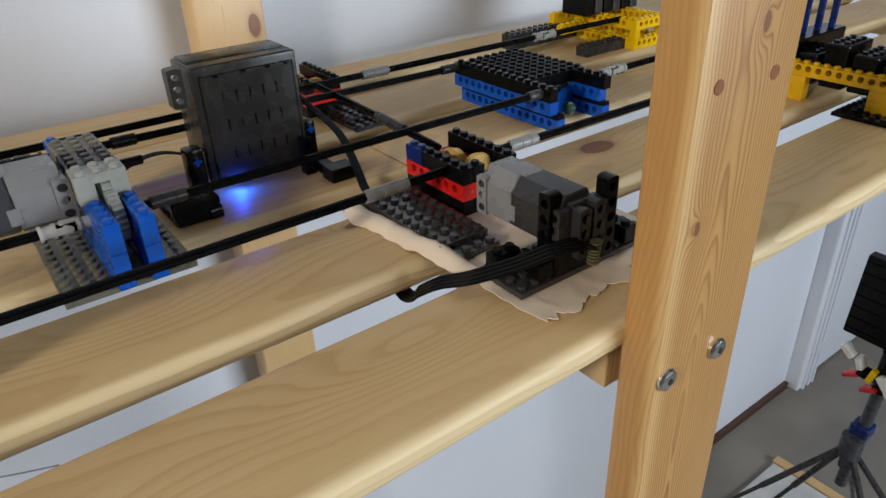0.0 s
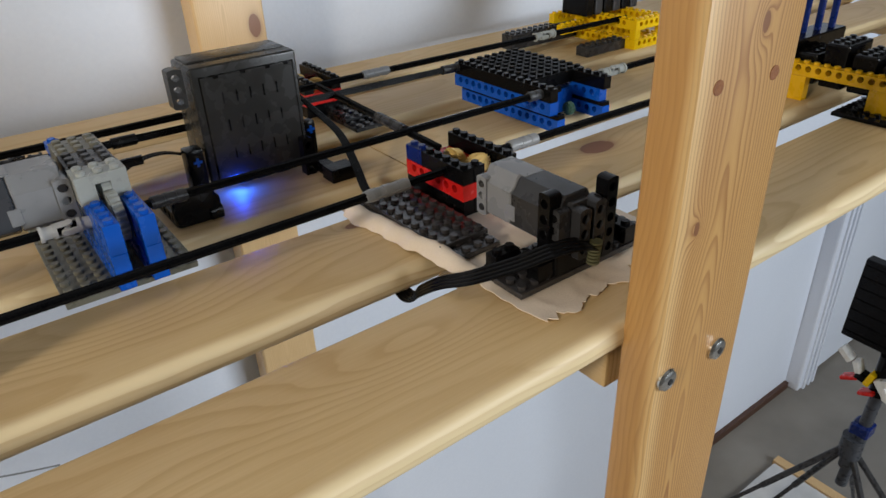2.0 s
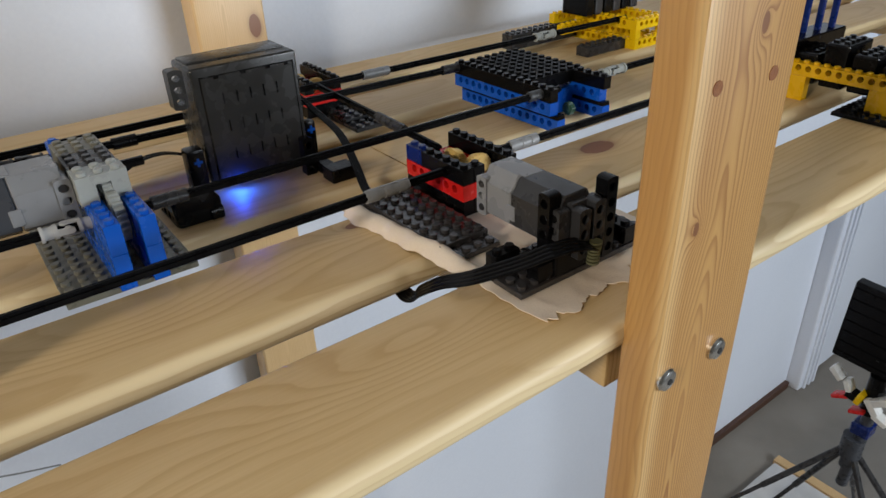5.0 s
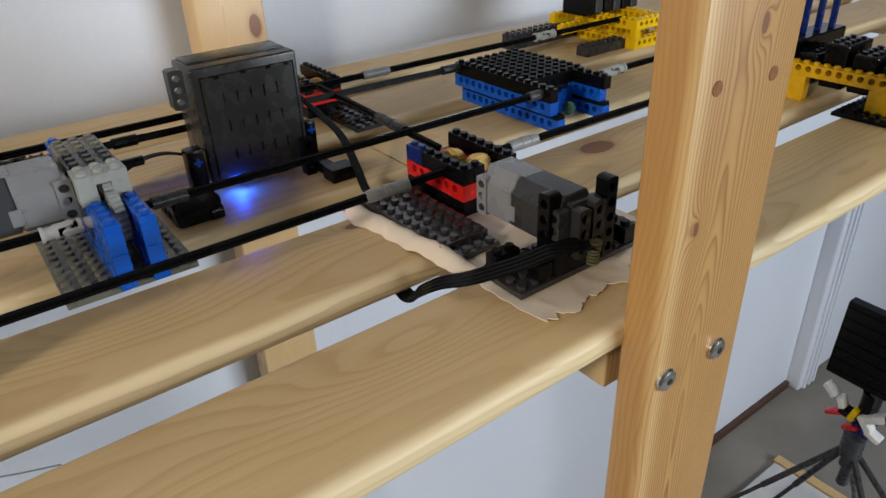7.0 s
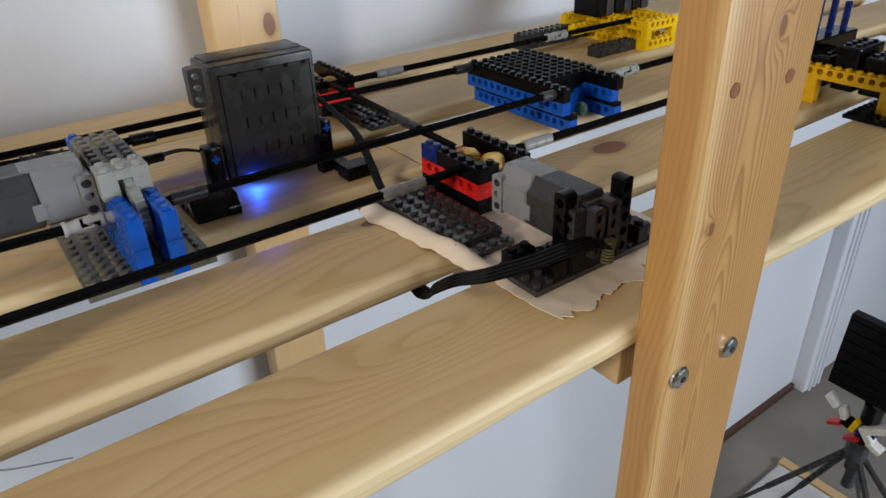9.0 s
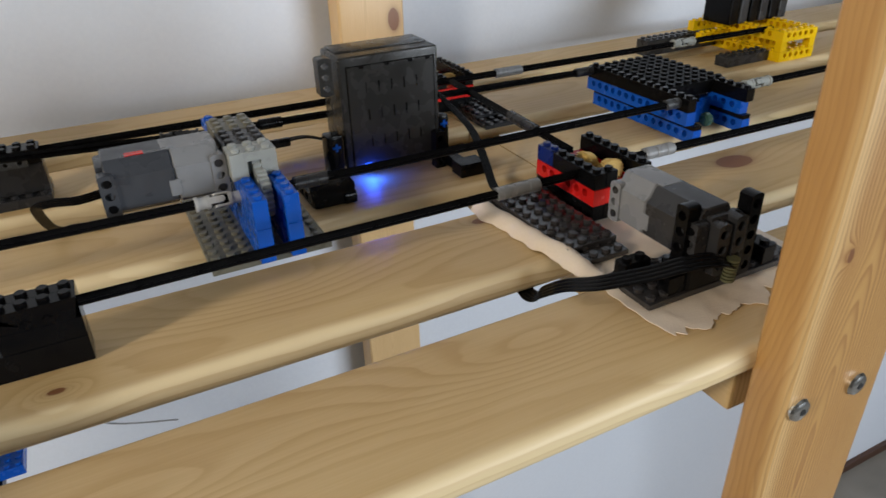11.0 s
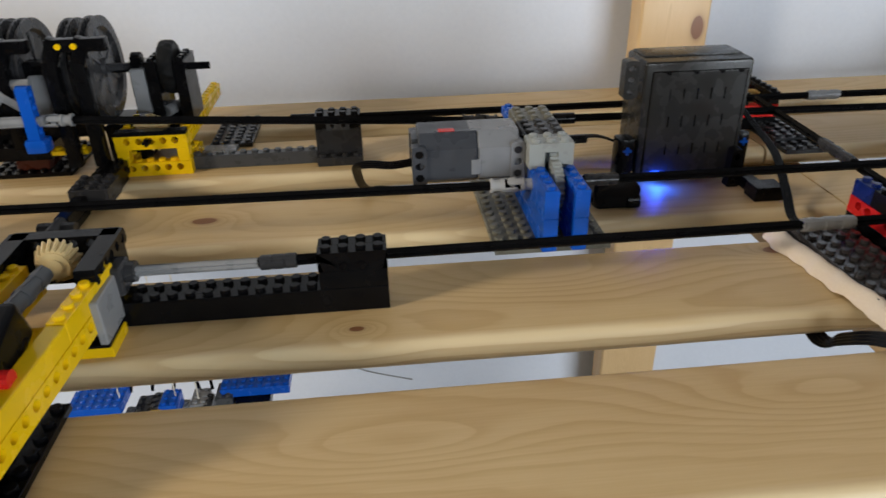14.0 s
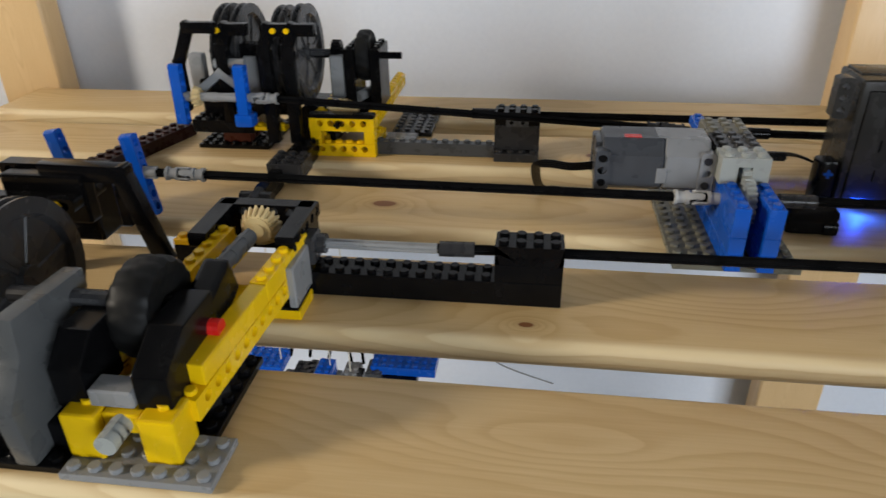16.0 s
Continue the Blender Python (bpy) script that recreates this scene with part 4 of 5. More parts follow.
def plate_shape(outline, x0, x1, bev=0.0008):
    """A solid with a y-z outline between x0 and x1, its edges rounded."""
    bm = bmesh.new()
    a = [bm.verts.new((x0, y, z)) for y, z in outline]
    b = [bm.verts.new((x1, y, z)) for y, z in outline]
    bm.faces.new(a)
    bm.faces.new(b[::-1])
    n = len(outline)
    for k in range(n):
        bm.faces.new([a[(k + 1) % n], a[k], b[k], b[(k + 1) % n]])
    bmesh.ops.recalc_face_normals(bm, faces=bm.faces)
    bmesh.ops.bevel(bm, geom=list(bm.edges), offset=bev, segments=2, affect="EDGES", profile=0.6)
    return bm


def pulley(parent, r, place, label):
    """A spoked pulley wheel that turns about x on its machine."""
    w = 0.0065
    ob = spinning_gear(parent, "wheel", wheel_mesh(r, w), DGREY, place, (1, 0, 0), 0.8, label)
    for k in range(6):
        a = 2 * math.pi * k / 6
        c, s = math.cos(a), math.sin(a)
        part("spoke", rod(bmesh.new(), (0, r * 0.2 * c, r * 0.2 * s), (0, r * 0.77 * c, r * 0.77 * s), w * 0.28, 6), DGREY, ob)
    return ob


def arm_chain(parent, pts, y, t, w, material, name):
    """A bent flat arm in the x-z plane through the points, at depth y."""
    bm = bmesh.new()
    for n, ((x0, z0), (x1, z1)) in enumerate(zip(pts, pts[1:])):
        t *= 0.97
        L = math.hypot(x1 - x0, z1 - z0)
        b2 = box(bmesh.new(), -w / 2, L + w / 2, -t / 2, t / 2, -w / 2 + n * 0.0001, w / 2 - n * 0.0001, 0.001, 2)
        placed(b2, Matrix.Translation((x0, y, z0)) @ Matrix.Rotation(-math.atan2(z1 - z0, x1 - x0), 4, "Y"))
        me = bpy.data.meshes.new("t")
        b2.to_mesh(me)
        b2.free()
        bm.from_mesh(me)
        bpy.data.meshes.remove(me)
    return part(name, bm, material, parent, smooth=True)


SIDEWAYS = pose(0, 0, 0, 0, 0, 90) @ pose(0, 0, 0, 0, -90, 0)

# rear machine: frame seen from its bevel end
rm = thing("winding_machine", (-0.1785, 0.187, 0.0), "yellow-framed rear machine with black housing and grey spoked wheels", "winding machine", "winding machines")
tech_brick(rm, 0, 0, 0, 6, YELLOW)
tech_brick(rm, 0, 0, 2 * BH, 6, YELLOW)
brick(rm, "brick", 0, 0, BH, 1, 1, YELLOW, stud=False)
brick(rm, "brick", 5 * U, 0, BH, 1, 1, YELLOW, stud=False)
for x in (0, 5 * U):
    tech_brick(rm, x, U, 0.0, 4, YELLOW, "y")
    tech_brick(rm, x, U, 2 * BH, 12 if x == 0 else 15, YELLOW, "y")
brick(rm, "brick", 0.0, 0.0, 3 * BH - 0.0002, 6, 1, BLACK, PL, stud=False)
for x in (0.0215, 0.0405):
    brick(rm, "axle_bracket", x, 0.028, 0.0275, 1, 4, BLACK, 0.0440)
part("axle_bracket", box(bmesh.new(), 0.016, 0.046, 0.040, 0.060, 0.024, 0.036, 0.0015, 2), BLACK, rm)
spinning_gear(rm, "tyre", tyre_mesh(0.0185, 0.0105), RUBBER, (0.0350, 0.044, 0.0640), (1, 0, 0), 1.0, "small black tyre")
spinning_gear(rm, "crown_gear", gear_mesh(0.0135, 20, 0.005, 0.2), TAN, (0.022, 0.018, 0.026), (0, 1, 0), 1.0, "tan crown gear")
part("axle", placed(axle_mesh(bmesh.new(), 0.068), pose(-0.006, 0.044, 0.0640)), BLACK, rm)
part("worm_sleeve", sleeve(rod(bmesh.new(), (0, 0, 0), (0.001, 0, 0), 0.003), 0, 0.02, 0.0038), LGREY, rm, smooth=True).matrix_basis = pose(0.030, 0.030, 0.036, 0, 0, 70)
part("axle_stub", placed(axle_mesh(bmesh.new(), 0.006), pose(0.022, -0.005, 2 * BH + 0.0058, 0, 0, 90)), BLACK, rm)
brick(rm, "plate", 6.3 * U, 6 * U, 0, 4, 8, DGREY, PL)
brick(rm, "plate", 6.0 * U, 2 * U, 0, 3, 4, LGREY, PL, stud=False)
for wx, wr in ((-0.003, 0.0345), (-0.017, 0.0335)):
    pulley(rm, wr, (wx - 0.006, 0.040, 0.0665), "grey spoked pulley wheel")
for wx in (-0.053, -0.066):
    pulley(rm, 0.0345, (wx, 0.040, 0.0665), "grey spoked pulley wheel")
part("axle", placed(axle_mesh(bmesh.new(), 0.105), pose(-0.085, 0.040, 0.0665)), DGREY, rm)
for x in (0.010, -0.036):
    part("side_panel", box(bmesh.new(), x, x + 0.011, 0.030, 0.055, 0.035, 0.066, 0.001), LGREY, rm)
for x, foot in ((-0.0555, 0.030), (-0.0250, 0.016), (-0.0080, 0.016)):
    arm_chain(rm, [(x, foot), (x + 0.0005, 0.078), (x + 0.0055, 0.0915), (x + 0.0165, 0.0915)], -0.004, 0.009, 0.0085, BLACK, "bent_arm")
for x in (-0.0545, -0.0150, -0.0055):
    part("bush", rod(bmesh.new(), (x, -0.0105, 0.0915), (x, -0.0085, 0.0915), 0.0019, 12), YELLOW, rm, "yellow axle bush")
arm_chain(rm, [(-0.058, 0.0940), (-0.0735, 0.0940), (-0.0845, 0.0690), (-0.0845, 0.040)], -0.012, 0.007, 0.0075, BLACK, "bent_arm")
liftarm(5, BLUE, rm, pose(-0.0845, -0.020, 0.0340, 0, 1.5, 0) @ SIDEWAYS, "blue_arm", "bright blue pierced arm")
liftarm(5, BLUE, rm, pose(-0.0385, -0.020, 0.0340, 0, 1.5, 0) @ SIDEWAYS, "blue_arm", "bright blue pierced arm")
spinning_gear(rm, "bush", sleeve(bmesh.new(), -0.050, 0.002, 0.0034), LGREY, (-0.036, -0.018, 0.048), (1, 0, 0), -1.0, "light grey joiners")
spinning_gear(rm, "crown_gear", gear_mesh(0.0075, 12, 0.004, 0.2), TAN, (-0.072, -0.018, 0.048), (1, 0, 0), -1.0, "small tan gear")
spinning_gear(rm, "universal_joint", joint(bmesh.new(), 0.0), LGREY, (-0.0385, -0.018, 0.048), (1, 0, 0), -1.0, "light grey universal joint")
spinning_gear(rm, "gear", gear_mesh(0.010, 16, 0.005), BLACK, (-0.058, -0.004, 0.048), (0, 1, 0), -1.0, "black gear")
arm_chain(rm, [(-0.074, 0.050), (-0.058, 0.062), (-0.042, 0.050)], -0.006, 0.006, 0.006, LGREY, "yoke")
part("blue_foot", box(bmesh.new(), -0.045, -0.032, -0.025, -0.013, 0.0285, 0.0375, 0.002, 2), BLUE, rm, smooth=True)
part("yoke_axle", rod(bmesh.new(), (-0.062, -0.004, 0.068), (-0.040, -0.004, 0.068), 0.0035, 12), LGREY, rm)
brick(rm, "plate", -0.092, 0.008, 0.0, 7, 8, BLACK, PL, label="black studded base plate")
part("pedestal", box(bmesh.new(), -0.074, -0.052, 0.014, 0.036, PL, 0.016, 0.0006), DRED, rm, "reddish brown brick")
brick(rm, "brick", -0.092, 0.004, 0.014, 6, 4, BLACK, BH)
part("core_block", box(bmesh.new(), -0.088, -0.014, 0.019, 0.030, 0.024, 0.050, 0.001), BLACK, rm)
part("core_block", box(bmesh.new(), -0.050, -0.034, 0.012, 0.024, 0.050, 0.078, 0.002, 2), BLACK, rm)
part("core_block", box(bmesh.new(), -0.012, 0.012, 0.022, 0.060, 0.0005, 0.030, 0.001), BLACK, rm)
part("side_panel", box(bmesh.new(), -0.047, -0.037, 0.0085, 0.0118, 0.040, 0.070, 0.001), LGREY, rm)
part("side_panel", box(bmesh.new(), -0.0955, -0.084, 0.022, 0.030, 0.040, 0.068, 0.002, 2), LGREY, rm)
part("bed_block", box(bmesh.new(), 0.0082, 0.0398, 0.030, 0.085, 0.012, 0.0275, 0.001), BLACK, rm)
spinning_gear(rm, "hub_gear", gear_mesh(0.009, 16, 0.006), BLACK, (0.013, 0.044, 0.0660), (1, 0, 0), 0.8, "black gear on the wheel axle")
brick(rm, "plate", -0.042, 0.000, 0.018, 3, 1, YELLOW, PL)

# brick rail that joins the two machines along the depth
rl = thing("link_rail", (-0.3600, 0.0300, 0.0), "black and brown studded beam lying across the slats", "beam", rz=-16.5)
brick(rl, "beam", 0, 0, 0, 2, 14, BLACK, BH)
brick(rl, "beam", 0, 14 * U, 0, 2, 12, DBROWN, BH)
cp = thing("coupling_beam", (-0.1885, 0.128, 0.0), "black beam with dark grey joints between the machines", "beam", rz=0.0)
brick(cp, "brick", 0, 0.028, 0.003, 2, 4, BLACK, BH)
brick(cp, "brick", -0.004, 0.004, 0.003, 3, 3, DGREY, BH * 1.2, label="dark grey joint")
brick(cp, "foot", 0, 0.006, 0, 2, 6, BLACK, PL, stud=False)
brick(cp, "brick", 0.0, -0.030, 0.0045, 1, 4, BLACK, BH * 0.8, stud=False)
brick(cp, "foot", 0.0, -0.030, 0, 1, 4, BLACK, PL * 1.4, stud=False)
part("axle_bush", rod(bmesh.new(), (0.004, -0.052, 0.010), (0.004, -0.030, 0.010), 0.0035, 12), DGREY, cp)
part("axle_bush", rod(bmesh.new(), (-0.006, -0.036, 0.008), (0.014, -0.036, 0.008), 0.0045, 12), DGREY, cp)

# near machine
nm = thing("winding_machine", (-0.1750, -0.127, 0.0), "yellow-framed front machine with black housing and dark grey plates", "winding machine", "winding machines")
brick(nm, "plate", 0, 0, 0, 7, 3, LGREY, PL, label="grey studded plate")
brick(nm, "plate", 0.0, 3 * U, 0, 6, 6, BLACK, PL, label="black studded plate")
brick(nm, "plate", -9 * U, 0.3 * U, 0, 9, 9, BLACK, PL, label="black studded plate")
SKEW = Matrix.Translation((0.025, 0.135, 0)) @ Matrix.Rotation(radians(-3.5), 4, "Z") @ Matrix.Translation((-0.025, -0.135, 0))
for x, bx in ((0.0005, 0.0065), (0.0290, 0.0440)):
    part("corner_brick", box(bmesh.new(), x, x + 0.0135, 0.008, 0.0225, PL, PL + 0.0195, 0.0012, 2), YELLOW, nm)
    bm = bmesh.new()
    studs(bm, x + 0.003, 0.012, PL + 0.0195, 1, 1)
    part("stud", bm, YELLOW, nm)
    tech_brick(nm, bx, 0.022, PL + BH * 1.0, 15, YELLOW, "y").matrix_basis = SKEW
    part("beam_tile", box(bmesh.new(), bx, bx + 0.0080, 0.030, 0.0858, PL + BH * 2.0, PL + BH * 3.0 - 0.0005, 0.0008, 2), YELLOW, nm).matrix_basis = SKEW
    brick(nm, "brick", bx, 0.086, PL + BH * 2.0, 1, 6, YELLOW).matrix_basis = SKEW
part("cross_brick", box(bmesh.new(), 0.0142, 0.0288, 0.0115, 0.0215, PL + 0.010, PL + 0.0185, 0.0006), YELLOW, nm)
part("end_axle", sleeve(bmesh.new(), 0, 0.011, 0.0040), PALEGREY, nm, "light grey joiner", smooth=True).matrix_basis = pose(0.0215, 0.0010, PL + 0.0145, 0, 0, 90)
# Thin black cross stands for the shade inside the joiner.
part("axle_hole", axle_mesh(bmesh.new(), 0.0003, 0.0022), BLACK, nm).matrix_basis = pose(0.0215, 0.0009, PL + 0.0145, 0, 0, 90)
part("side_block", plate_shape([(0.0150, 0.020), (0.0500, 0.020), (0.0500, 0.046), (0.0260, 0.046), (0.0150, 0.036)], -0.0040, 0.0085), BLACK, nm)
part("side_block", plate_shape([(0.0150, 0.020), (0.0560, 0.020), (0.0560, 0.046), (0.0320, 0.046), (0.0150, 0.036)], 0.0265, 0.0395), BLACK, nm)
part("grey_tile", box(bmesh.new(), 0.0092, 0.0258, 0.0140, 0.0240, PL + 0.0187, PL + 0.0260, 0.0008), LGREY, nm, "light grey tile")
spinning_gear(nm, "tyre", tyre_mesh(0.0200, 0.0160), RUBBER, (0.0180, 0.050, 0.0410), (1, 0, 0), 1.0, "small black tyre")
part("side_block", placed(box(bmesh.new(), 0.0275, 0.0385, 0.0, 0.036, 0.0, 0.018, 0.002, 2), pose(0, 0.048, 0.020, 18, 0, 0)), BLACK, nm)
part("red_axle", rod(bmesh.new(), (0.0300, 0.050, 0.0330), (0.0440, 0.050, 0.0330), 0.0036, 14), RED, nm, "red axle joiner")
part("shaft_sleeve", sleeve(bmesh.new(), 0, 0.036, 0.0042), MGREY, nm, "grey axle with joiner", smooth=True).matrix_basis = pose(0.025, 0.086, 0.0340, 0, 0, 86)
spinning_gear(nm, "crown_gear", gear_mesh(0.0108, 20, 0.006, 0.22), TAN, (0.0265, 0.137, 0.0310), (0, -1, 0), 1.0, "tan crown gear")
for hx in (0.0040, 0.0465):
    liftarm(5, BLACK, nm, pose(hx, 0.1205, 0.0335, 0, 0, 90), "gear_hood", "black pierced gear hood", 0.0090)
    part("hood_wall", box(bmesh.new(), hx - 0.0038, hx + 0.0038, 0.1330, 0.1560, 0.012, 0.0297, 0.0006), BLACK, nm)
liftarm(6, BLACK, nm, pose(0.0052, 0.1535, 0.0335), "gear_hood", "black pierced gear hood", 0.0078)
part("hood_wall", box(bmesh.new(), 0.0090, 0.0420, 0.1500, 0.1575, 0.012, 0.0297, 0.0006), BLACK, nm)
part("foot_block", box(bmesh.new(), 0.0020, 0.0545, 0.104, 0.124, 0.0, PL * 1.7, 0.0004), YELLOW, nm)
part("slope_panel", box(bmesh.new(), 0.0497, 0.0535, 0.104, 0.128, PL * 1.7, 0.028, 0.0006), LGREY, nm, "light grey slope")
part("foot_block", box(bmesh.new(), 0.030, 0.0538, 0.1035, 0.1265, PL * 1.7, PL * 2.2, 0.0003), BLACK, nm)
part("shaft_bearing", rod(box(bmesh.new(), 0.049, 0.056, 0.128, 0.142, 0.016, 0.030, 0.001), (0.050, 0.136, 0.0245), (0.060, 0.136, 0.0245), 0.005, 14), DGREY, nm)
# wheel side of the near machine
for x in (-0.048, -0.060):
    pulley(nm, 0.0345, (x, 0.068, 0.0380), "dark grey spoked pulley wheel")
arm_chain(nm, [(-0.080, 0.0565), (-0.0420, 0.0560), (-0.0300, 0.0110)], 0.1400, 0.008, 0.0090, BLACK, "bent_arm")
for ay, az, n in ((0.1480, 0.0540, 7), (0.1480, 0.0440, 6), (0.1285, 0.0440, 6)):
    liftarm(n, BLACK, nm, pose(-0.1060, ay, az), "arm_beam", "black pierced beam", 0.0085)
part("arm_block", box(bmesh.new(), -0.104, -0.060, 0.1335, 0.1430, 0.030, 0.056, 0.0015, 2), BLACK, nm)
part("arm_block", box(bmesh.new(), -0.100, -0.070, 0.1525, 0.172, 0.010, 0.040, 0.0015, 2), BLACK, nm)
part("arm_leg", box(bmesh.new(), -0.096, -0.084, 0.1340, 0.1420, 0.0, 0.032, 0.0010), BLACK, nm)
for x in (-0.0950, -0.0700):
    part("bush", rod(bmesh.new(), (x, 0.1215, 0.044), (x, 0.1245, 0.044), 0.0027, 12), YELLOW, nm, "yellow axle bush")
part("bracket", plate_shape([(0.0020, PL), (0.0270, PL), (0.0310, 0.0150), (0.0400, 0.0260), (0.0410, 0.0340), (0.0530, 0.0470), (0.0530, 0.0550), (0.0130, 0.0575), (0.0110, 0.0430), (0.0000, 0.0290)], -0.0165, -0.0085, 0.0012), SHADEDGREY, nm, "light grey bent bracket, toned darker for shade", smooth=True)
part("bracket_stud", rod(bmesh.new(), (-0.0086, 0.0330, 0.0180), (-0.0060, 0.0330, 0.0180), 0.0024, 12), SHADEDGREY, nm)
part("bracket_axle", rod(bmesh.new(), (-0.0340, 0.0440, 0.0470), (0.0060, 0.0440, 0.0470), 0.0034, 12), DGREY, nm)
part("base_beam", box(bmesh.new(), -0.06, 0.0, 0.012, 0.10, PL, 0.014, 0.0006), BLACK, nm)
brick(nm, "plate", -0.022, 0.138, 0.018, 4, 1, ORANGE, PL)
brick(nm, "leg", -0.022, 0.138, 0.0, 2, 1, BLACK, 0.018, stud=False)
liftarm(6, BLUE, nm, pose(-0.0660, 0.197, 0.0105, 0, -7, 0) @ SIDEWAYS, "blue_arm", "bright blue pierced arm")
liftarm(5, BLUE, nm, pose(-0.1180, 0.205, 0.0170, 0, -9, 0) @ SIDEWAYS, "blue_arm", "bright blue pierced arm")
part("arm_block", box(bmesh.new(), -0.118, -0.076, 0.188, 0.204, 0.0, 0.026, 0.001), BLACK, nm)
spinning_gear(nm, "bush", sleeve(bmesh.new(), -0.05, 0.0, 0.0036), LGREY, (-0.058, 0.197, 0.0322), (1, 0, 0), 1.0, "light grey joiners")


# ---- far machines in the next bay ----
fy = thing("winding_machine", (0.628, 0.178, 0.0), "yellow-framed machine in the next bay with a black top", "winding machine", "winding machines")
tech_brick(fy, 0, 0, 0, 6, YELLOW)
tech_brick(fy, 0, 0, 2 * BH, 6, YELLOW)
brick(fy, "brick", 0, 0, BH, 1, 1, YELLOW, stud=False)
brick(fy, "brick", 5 * U, 0, BH, 1, 1, YELLOW, stud=False)
for x in (0, 5 * U):
    tech_brick(fy, x, U, 0.0, 12, YELLOW, "y")
    tech_brick(fy, x, U, 2 * BH, 12, YELLOW, "y")
brick(fy, "brick", -7 * U, 1.5 * U, 0, 7, 2, DGREY, BH, label="dark grey studded beam")
brick(fy, "brick", -12 * U, 10 * U, 0.002, 12, 2, DGREY, BH * 1.6)
tech_brick(fy, -4 * U, 10.5 * U, 2 * BH, 14, YELLOW, "x")
tech_brick(fy, -5 * U, 8 * U, 1.2 * BH, 8, YELLOW, "x")
for k in range(6):
    part("housing", box(bmesh.new(), -0.02 + 0.014 * k, -0.009 + 0.014 * k, 0.05, 0.085, 3 * BH, 0.058 + 0.006 * (k % 3), 0.0015, 2), BLACK if k % 2 == 0 else DGREY, fy)
pulley(fy, 0.032, (0.055, 0.07, 0.07), "grey pulley wheel")

fo = thing("winding_machine", (0.592, 0.012, 0.0), "amber-framed machine in the next bay with black and blue parts", "winding machine", "winding machines")
tech_brick(fo, 0.0005, -14 * U, 0.010 + BH, 15, ORANGE, "y")
tech_brick(fo, 5 * U, -12 * U, 0.010 + BH, 14, ORANGE, "y")
brick(fo, "leg", 0, -4 * U, 0, 1, 2, ORANGE, 0.0196, stud=False)
brick(fo, "leg", 0, -12 * U, 0, 1, 2, ORANGE, 0.0196, stud=False)
brick(fo, "plate", -2 * U, -14 * U, 0, 10, 6, BLACK, PL)
for k in range(6):
    part("housing", box(bmesh.new(), 0.008, 0.046, -0.10 + 0.022 * k, -0.082 + 0.022 * k, 0.012, 0.036 + 0.005 * (k % 3), 0.002, 2), BLACK, fo)
    bm = bmesh.new()
    studs(bm, 0.010, -0.099 + 0.022 * k, 0.036 + 0.005 * (k % 3), 4, 2)
    part("stud_plate", bm, BLACK, fo)
for k in range(3):
    part("blue_column", box(bmesh.new(), 0.030 + 0.017 * k, 0.0345 + 0.017 * k, -0.008 - 0.003 * k, -0.003 - 0.003 * k, 0.044, 0.076 - 0.004 * k, 0.001), DBLUE, fo)
part("cross_beam", box(bmesh.new(), 0.004, 0.080, -0.018, 0.004, 0.004, 0.0445, 0.001), BLACK, fo)
part("bush", rod(bmesh.new(), (-0.006, 0.002, 0.036), (0.0, 0.002, 0.036), 0.005, 14), TAN, fo)

# ---- hanging model below the shelf ----
lw = thing("brick_model", (-0.30, 0.235, -0.30), "blue and grey brick model hung on strings below the shelf", "brick model")
brick(lw, "frame", 0, 0, 0.048, 6, 4, BLUE, BH)
brick(lw, "frame", 0.136, 0.010, 0.050, 8, 4, BLUE, BH)
brick(lw, "frame", 0.150, 0.002, 0.040, 4, 4, BLACK, BH, stud=False)
for k in range(9):
    c = [LGREY, DGREY, MGREY, BLUE, PALEGREY][k % 5]
    brick(lw, "brick", 0.044 + 0.0125 * k, 0.004 * (k % 3), 0.026 + 0.004 * (k % 4), 1 + k % 2, 3, c, BH * (1.2 + 0.5 * (k % 2)))
part("beam", box(bmesh.new(), 0, 0.21, 0.006, 0.022, 0.014, 0.024, 0.0006), MGREY, lw)
part("pin", rod(bmesh.new(), (0.075, -0.003, 0.05), (0.083, -0.003, 0.05), 0.003, 10), ORANGE, lw, "orange pin")
for x in (0.045, 0.095, 0.115):
    part("string", rod(bmesh.new(), (x, 0.012, 0.05), (x + 0.002, 0.012, 0.281), 0.0006, 6), STRING, lw, "pale string")
for k in range(3):
    ribbon("cable_loop", [(0.048 + 0.02 * k, 0.030, 0.050), (0.055 + 0.02 * k, 0.036, 0.074), (0.080 + 0.02 * k, 0.038, 0.080 - 0.004 * k), (0.104 + 0.015 * k, 0.036, 0.066), (0.112 + 0.012 * k, 0.030, 0.046)], 0.003, 0.0012, BLACK, lw, "black cable loop")
ribbon("loose_wire", [(0.02, 0.36, -0.34), (-0.04, 0.35, -0.31), (-0.075, 0.34, -0.27)], 0.0015, 0.0007, LGREY)
tagged(bpy.data.objects["loose_wire"], "thin grey wire hanging under the shelf", "wire")

# ---- passage, door and moving stand ----
dr = thing("door_1", (1.742, 0.36, FLOOR), "white panelled door frame at the end of the wall", "door", kind="structure")
part("door_frame", box(bmesh.new(), 0.0, 0.09, 0.0, 0.06, 0, 2.06, 0.006, 2), WALLP, dr)
part("door_frame", box(bmesh.new(), 0.85, 0.94, 0.0, 0.06, 0, 2.06, 0.006, 2), WALLP, dr)
part("door_panel", box(bmesh.new(), 0.091, 0.849, 0.015, 0.055, 0.01, 2.05, 0.004, 2), WALLP, dr)
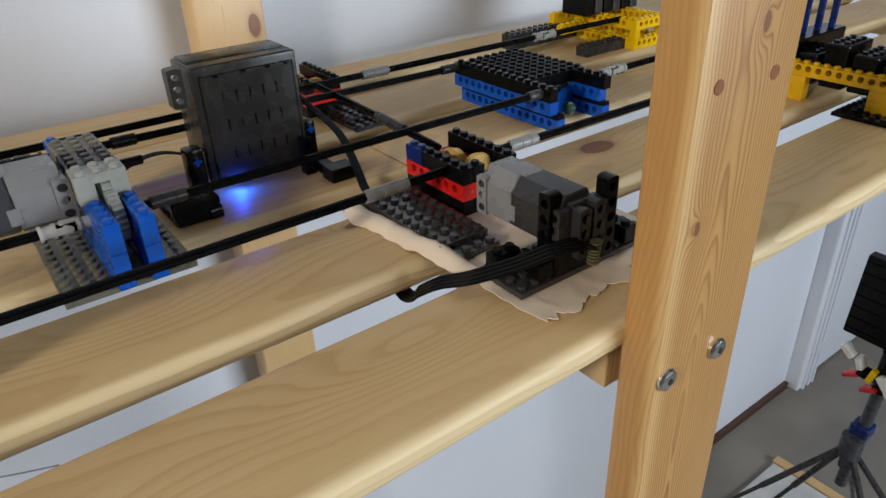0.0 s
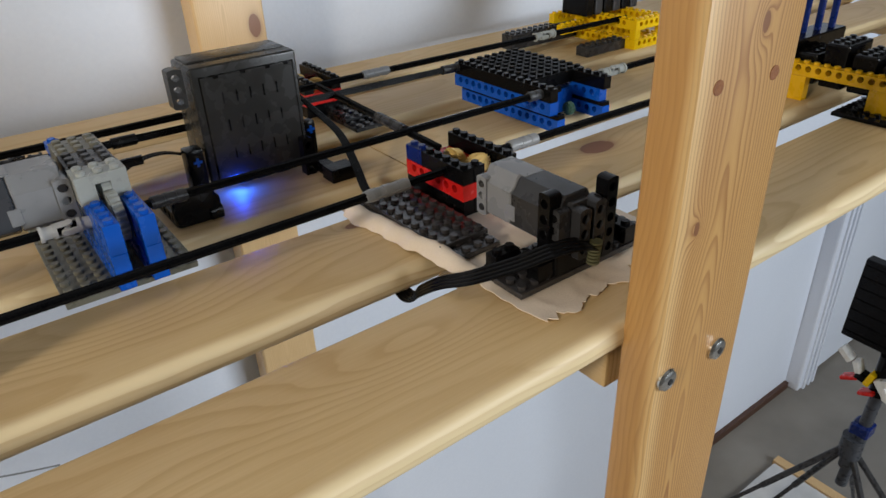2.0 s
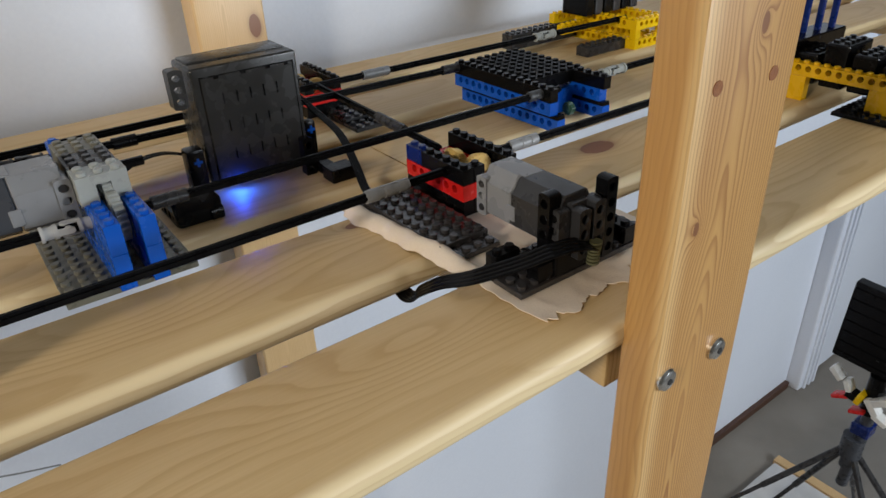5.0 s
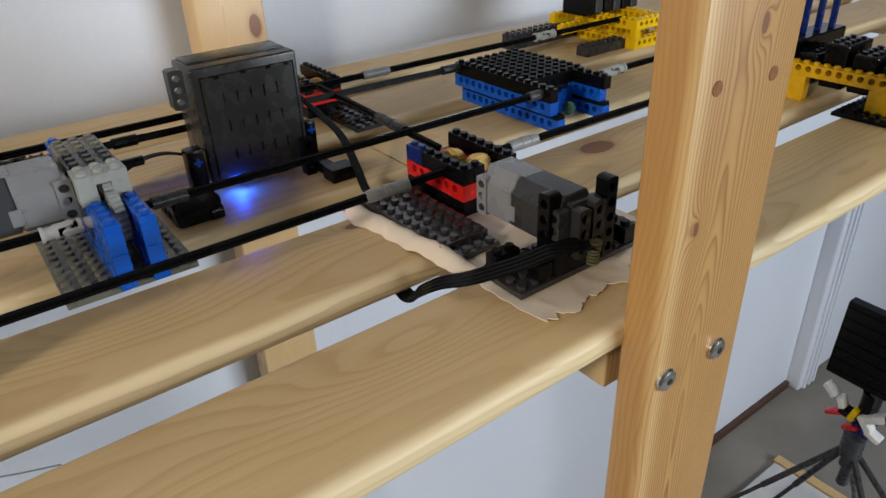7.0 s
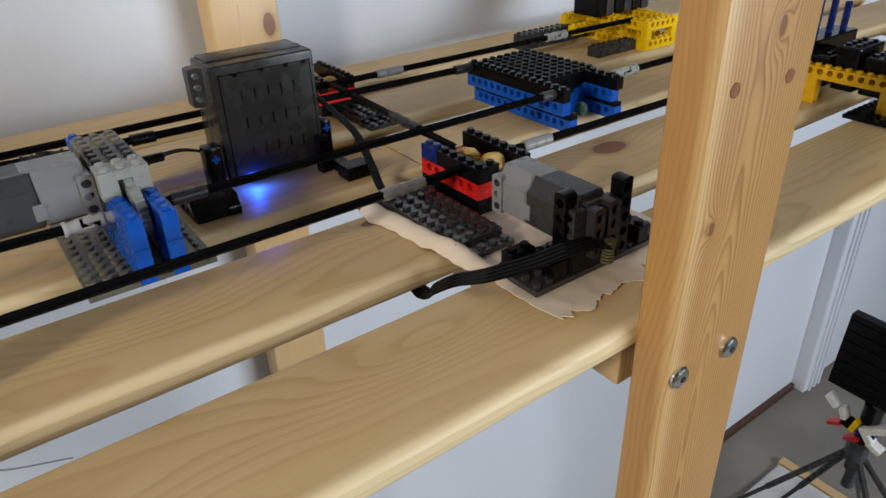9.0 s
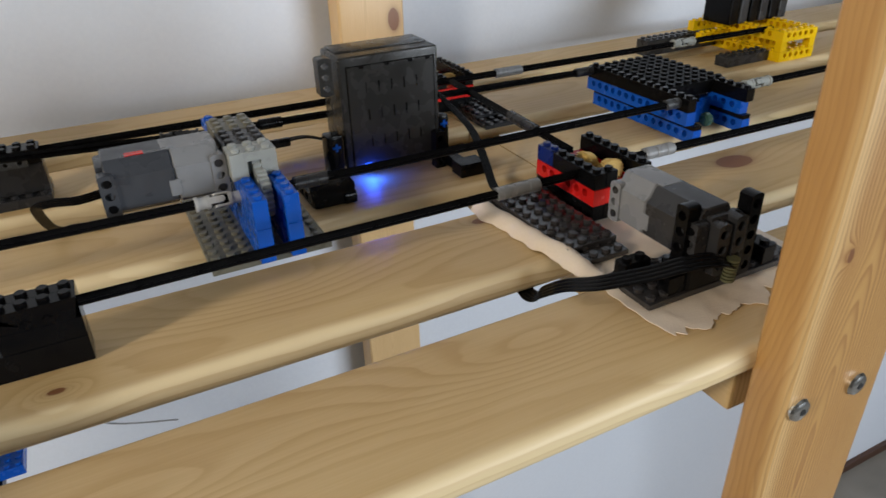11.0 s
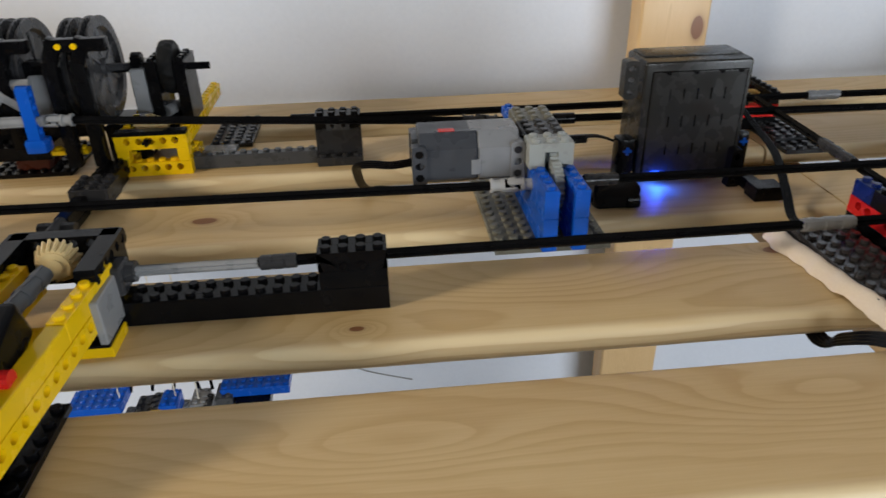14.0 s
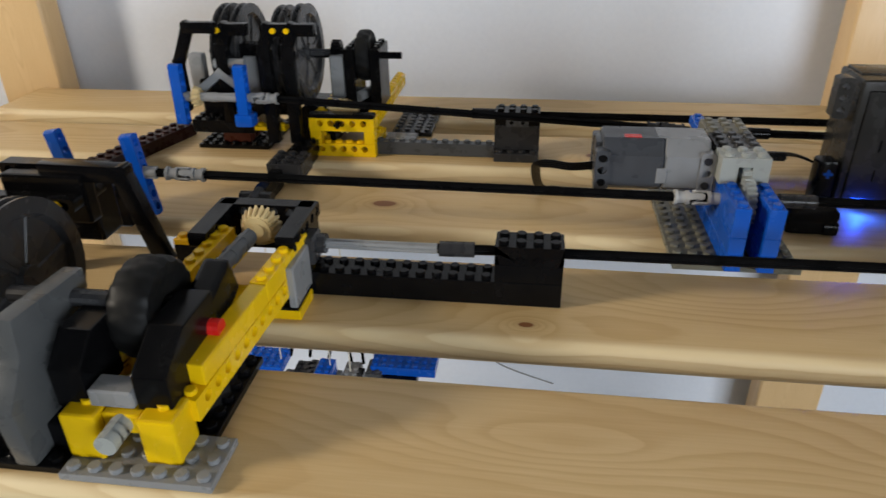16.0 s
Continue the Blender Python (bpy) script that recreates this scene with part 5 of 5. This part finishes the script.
for gx in (0.022, 0.048, 0.070):
    part("moulding", box(bmesh.new(), gx, gx + 0.010, -0.006, 0.0005, 0.0, 2.06, 0.0025, 2), WALLP, dr, "raised white moulding")
part("hinge", box(bmesh.new(), 0.082, 0.0895, -0.004, 0.0005, 0.62, 0.70, 0.001), TAN, dr, "worn brass-coloured hinge")
# Dark strip in place of the shade in the gap beside the door panel.
part("hinge_gap", box(bmesh.new(), 0.0905, 0.0975, 0.010, 0.0149, 0.3, 1.9, 0), DGREY, dr)
slab("mat", 1.25, 1.435, -0.45, 0.25, FLOOR + 0.001, FLOOR + 0.010, rough_surface("pale_mat", (0.5, 0.5, 0.5), (0.66, 0.66, 0.66), 20), "pale sheet lying on the carpet", "mat", kind="thing")
slab("wood_strip", 1.437, 1.462, -0.45, 0.255, FLOOR + 0.001, FLOOR + 0.015, pine("strip_wood", "y", *PALEPOST), "thin wooden strip on the carpet", "wooden strip", kind="thing")

st = thing("camera_stand", (1.30, 0.05, FLOOR), "black tripod stand on the carpet beside a pale sheet", "tripod")
for fx, fy_ in ((-0.182, 0.234), (-0.073, 0.147), (0.120, -0.010), (0.090, -0.200), (-0.090, -0.180)):
    bm = rod(bmesh.new(), (0, 0.018, 0.305), (fx, fy_, 0.004), 0.0045, 10)
    rod(bm, (fx * 0.02, 0.018 + (fy_ - 0.018) * 0.02, 0.300), (fx * 0.5, 0.018 + (fy_ - 0.018) * 0.5, 0.154), 0.0065, 10)
    rod(bm, (fx, fy_, 0.0), (fx, fy_, 0.012), 0.010, 10)
    part("leg", bm, MOTORDARK, st, smooth=True)
part("column", rod(bmesh.new(), (0, 0.010, 0.20), (0, 0.0, 0.46), 0.012, 14), MOTORGREY, st, smooth=True)
part("hub", rod(rod(bmesh.new(), (0, 0.014, 0.280), (0, 0.014, 0.330), 0.022, 16), (0, 0.012, 0.250), (0, 0.012, 0.280), 0.015, 16), MOTORGREY, st, "grey leg hub", smooth=True)
part("clamp", box(bmesh.new(), -0.018, 0.018, -0.012, 0.024, 0.345, 0.372, 0.003), DBLUE, st, "dark blue clamp")
carriage = thing("carriage", (1.30, 0.05, FLOOR + 0.46), "slowly turning head with black panel and white brick grips", "carriage")
part("panel", placed(box(bmesh.new(), -0.012, 0.012, -0.10, 0.10, -0.085, 0.085, 0.003, 2), pose(0, -0.014, 0.180, 2, 0, 0)), BLACK, carriage, "black ribbed panel")
for k in range(7):
    part("rib", placed(box(bmesh.new(), -0.0145, -0.0121, -0.098, 0.098, -0.077 + 0.024 * k, -0.071 + 0.024 * k, 0.0005), pose(0, -0.014, 0.180, 2, 0, 0)), BLACK, carriage)
for gy, gz, sy, sz, turn, mat in ((0.066, 0.066, 0.030, 0.012, 40, WHITEP), (0.040, 0.050, 0.026, 0.011, 65, WHITEP), (0.048, 0.020, 0.034, 0.008, -30, RED), (0.014, 0.036, 0.012, 0.030, 15, YELLOW), (0.030, 0.034, 0.020, 0.016, 10, BLACK),
                                  (-0.010, 0.030, 0.036, 0.014, 50, WHITEP), (-0.026, 0.052, 0.044, 0.015, -35, WHITEP), (-0.030, 0.010, 0.030, 0.012, 20, WHITEP), (0.012, 0.004, 0.030, 0.008, -25, RED), (-0.050, 0.070, 0.022, 0.030, 0, DGREY)):
    bm = placed(box(bmesh.new(), -0.012, 0.012, -sy / 2, sy / 2, -sz / 2, sz / 2, 0.003, 2), pose(-0.014, gy, gz, turn, 0, 0))
    part("grip", bm, mat, carriage, smooth=True)
part("axle_head", rod(bmesh.new(), (0, 0, 0), (0, 0, 0.09), 0.016, 14), BLACK, carriage, smooth=True)


def motions():
    for ob, base, turns in SPINS:
        step = 0.2 if abs(turns) <= 1.0 else 0.125
        n = round(16.0 / step)
        walk(ob, [(i * step, base @ pose(0, 0, 0, 360 * turns * i * step * 0.9, 0, 0)) for i in range(n + 1)])
    rows = [(0.0, 0.0, 0.0), (1.5, 0.001, -0.006), (3.5, 0.006, -0.030), (5.2, 0.008, -0.066), (7.0, 0.010, -0.106), (8.2, 0.012, -0.126), (16.0, 0.012, -0.140)]
    walk(carriage, [(t, pose(1.30, 0.05 + a, FLOOR + 0.46 + b)) for t, a, b in rows])


motions()
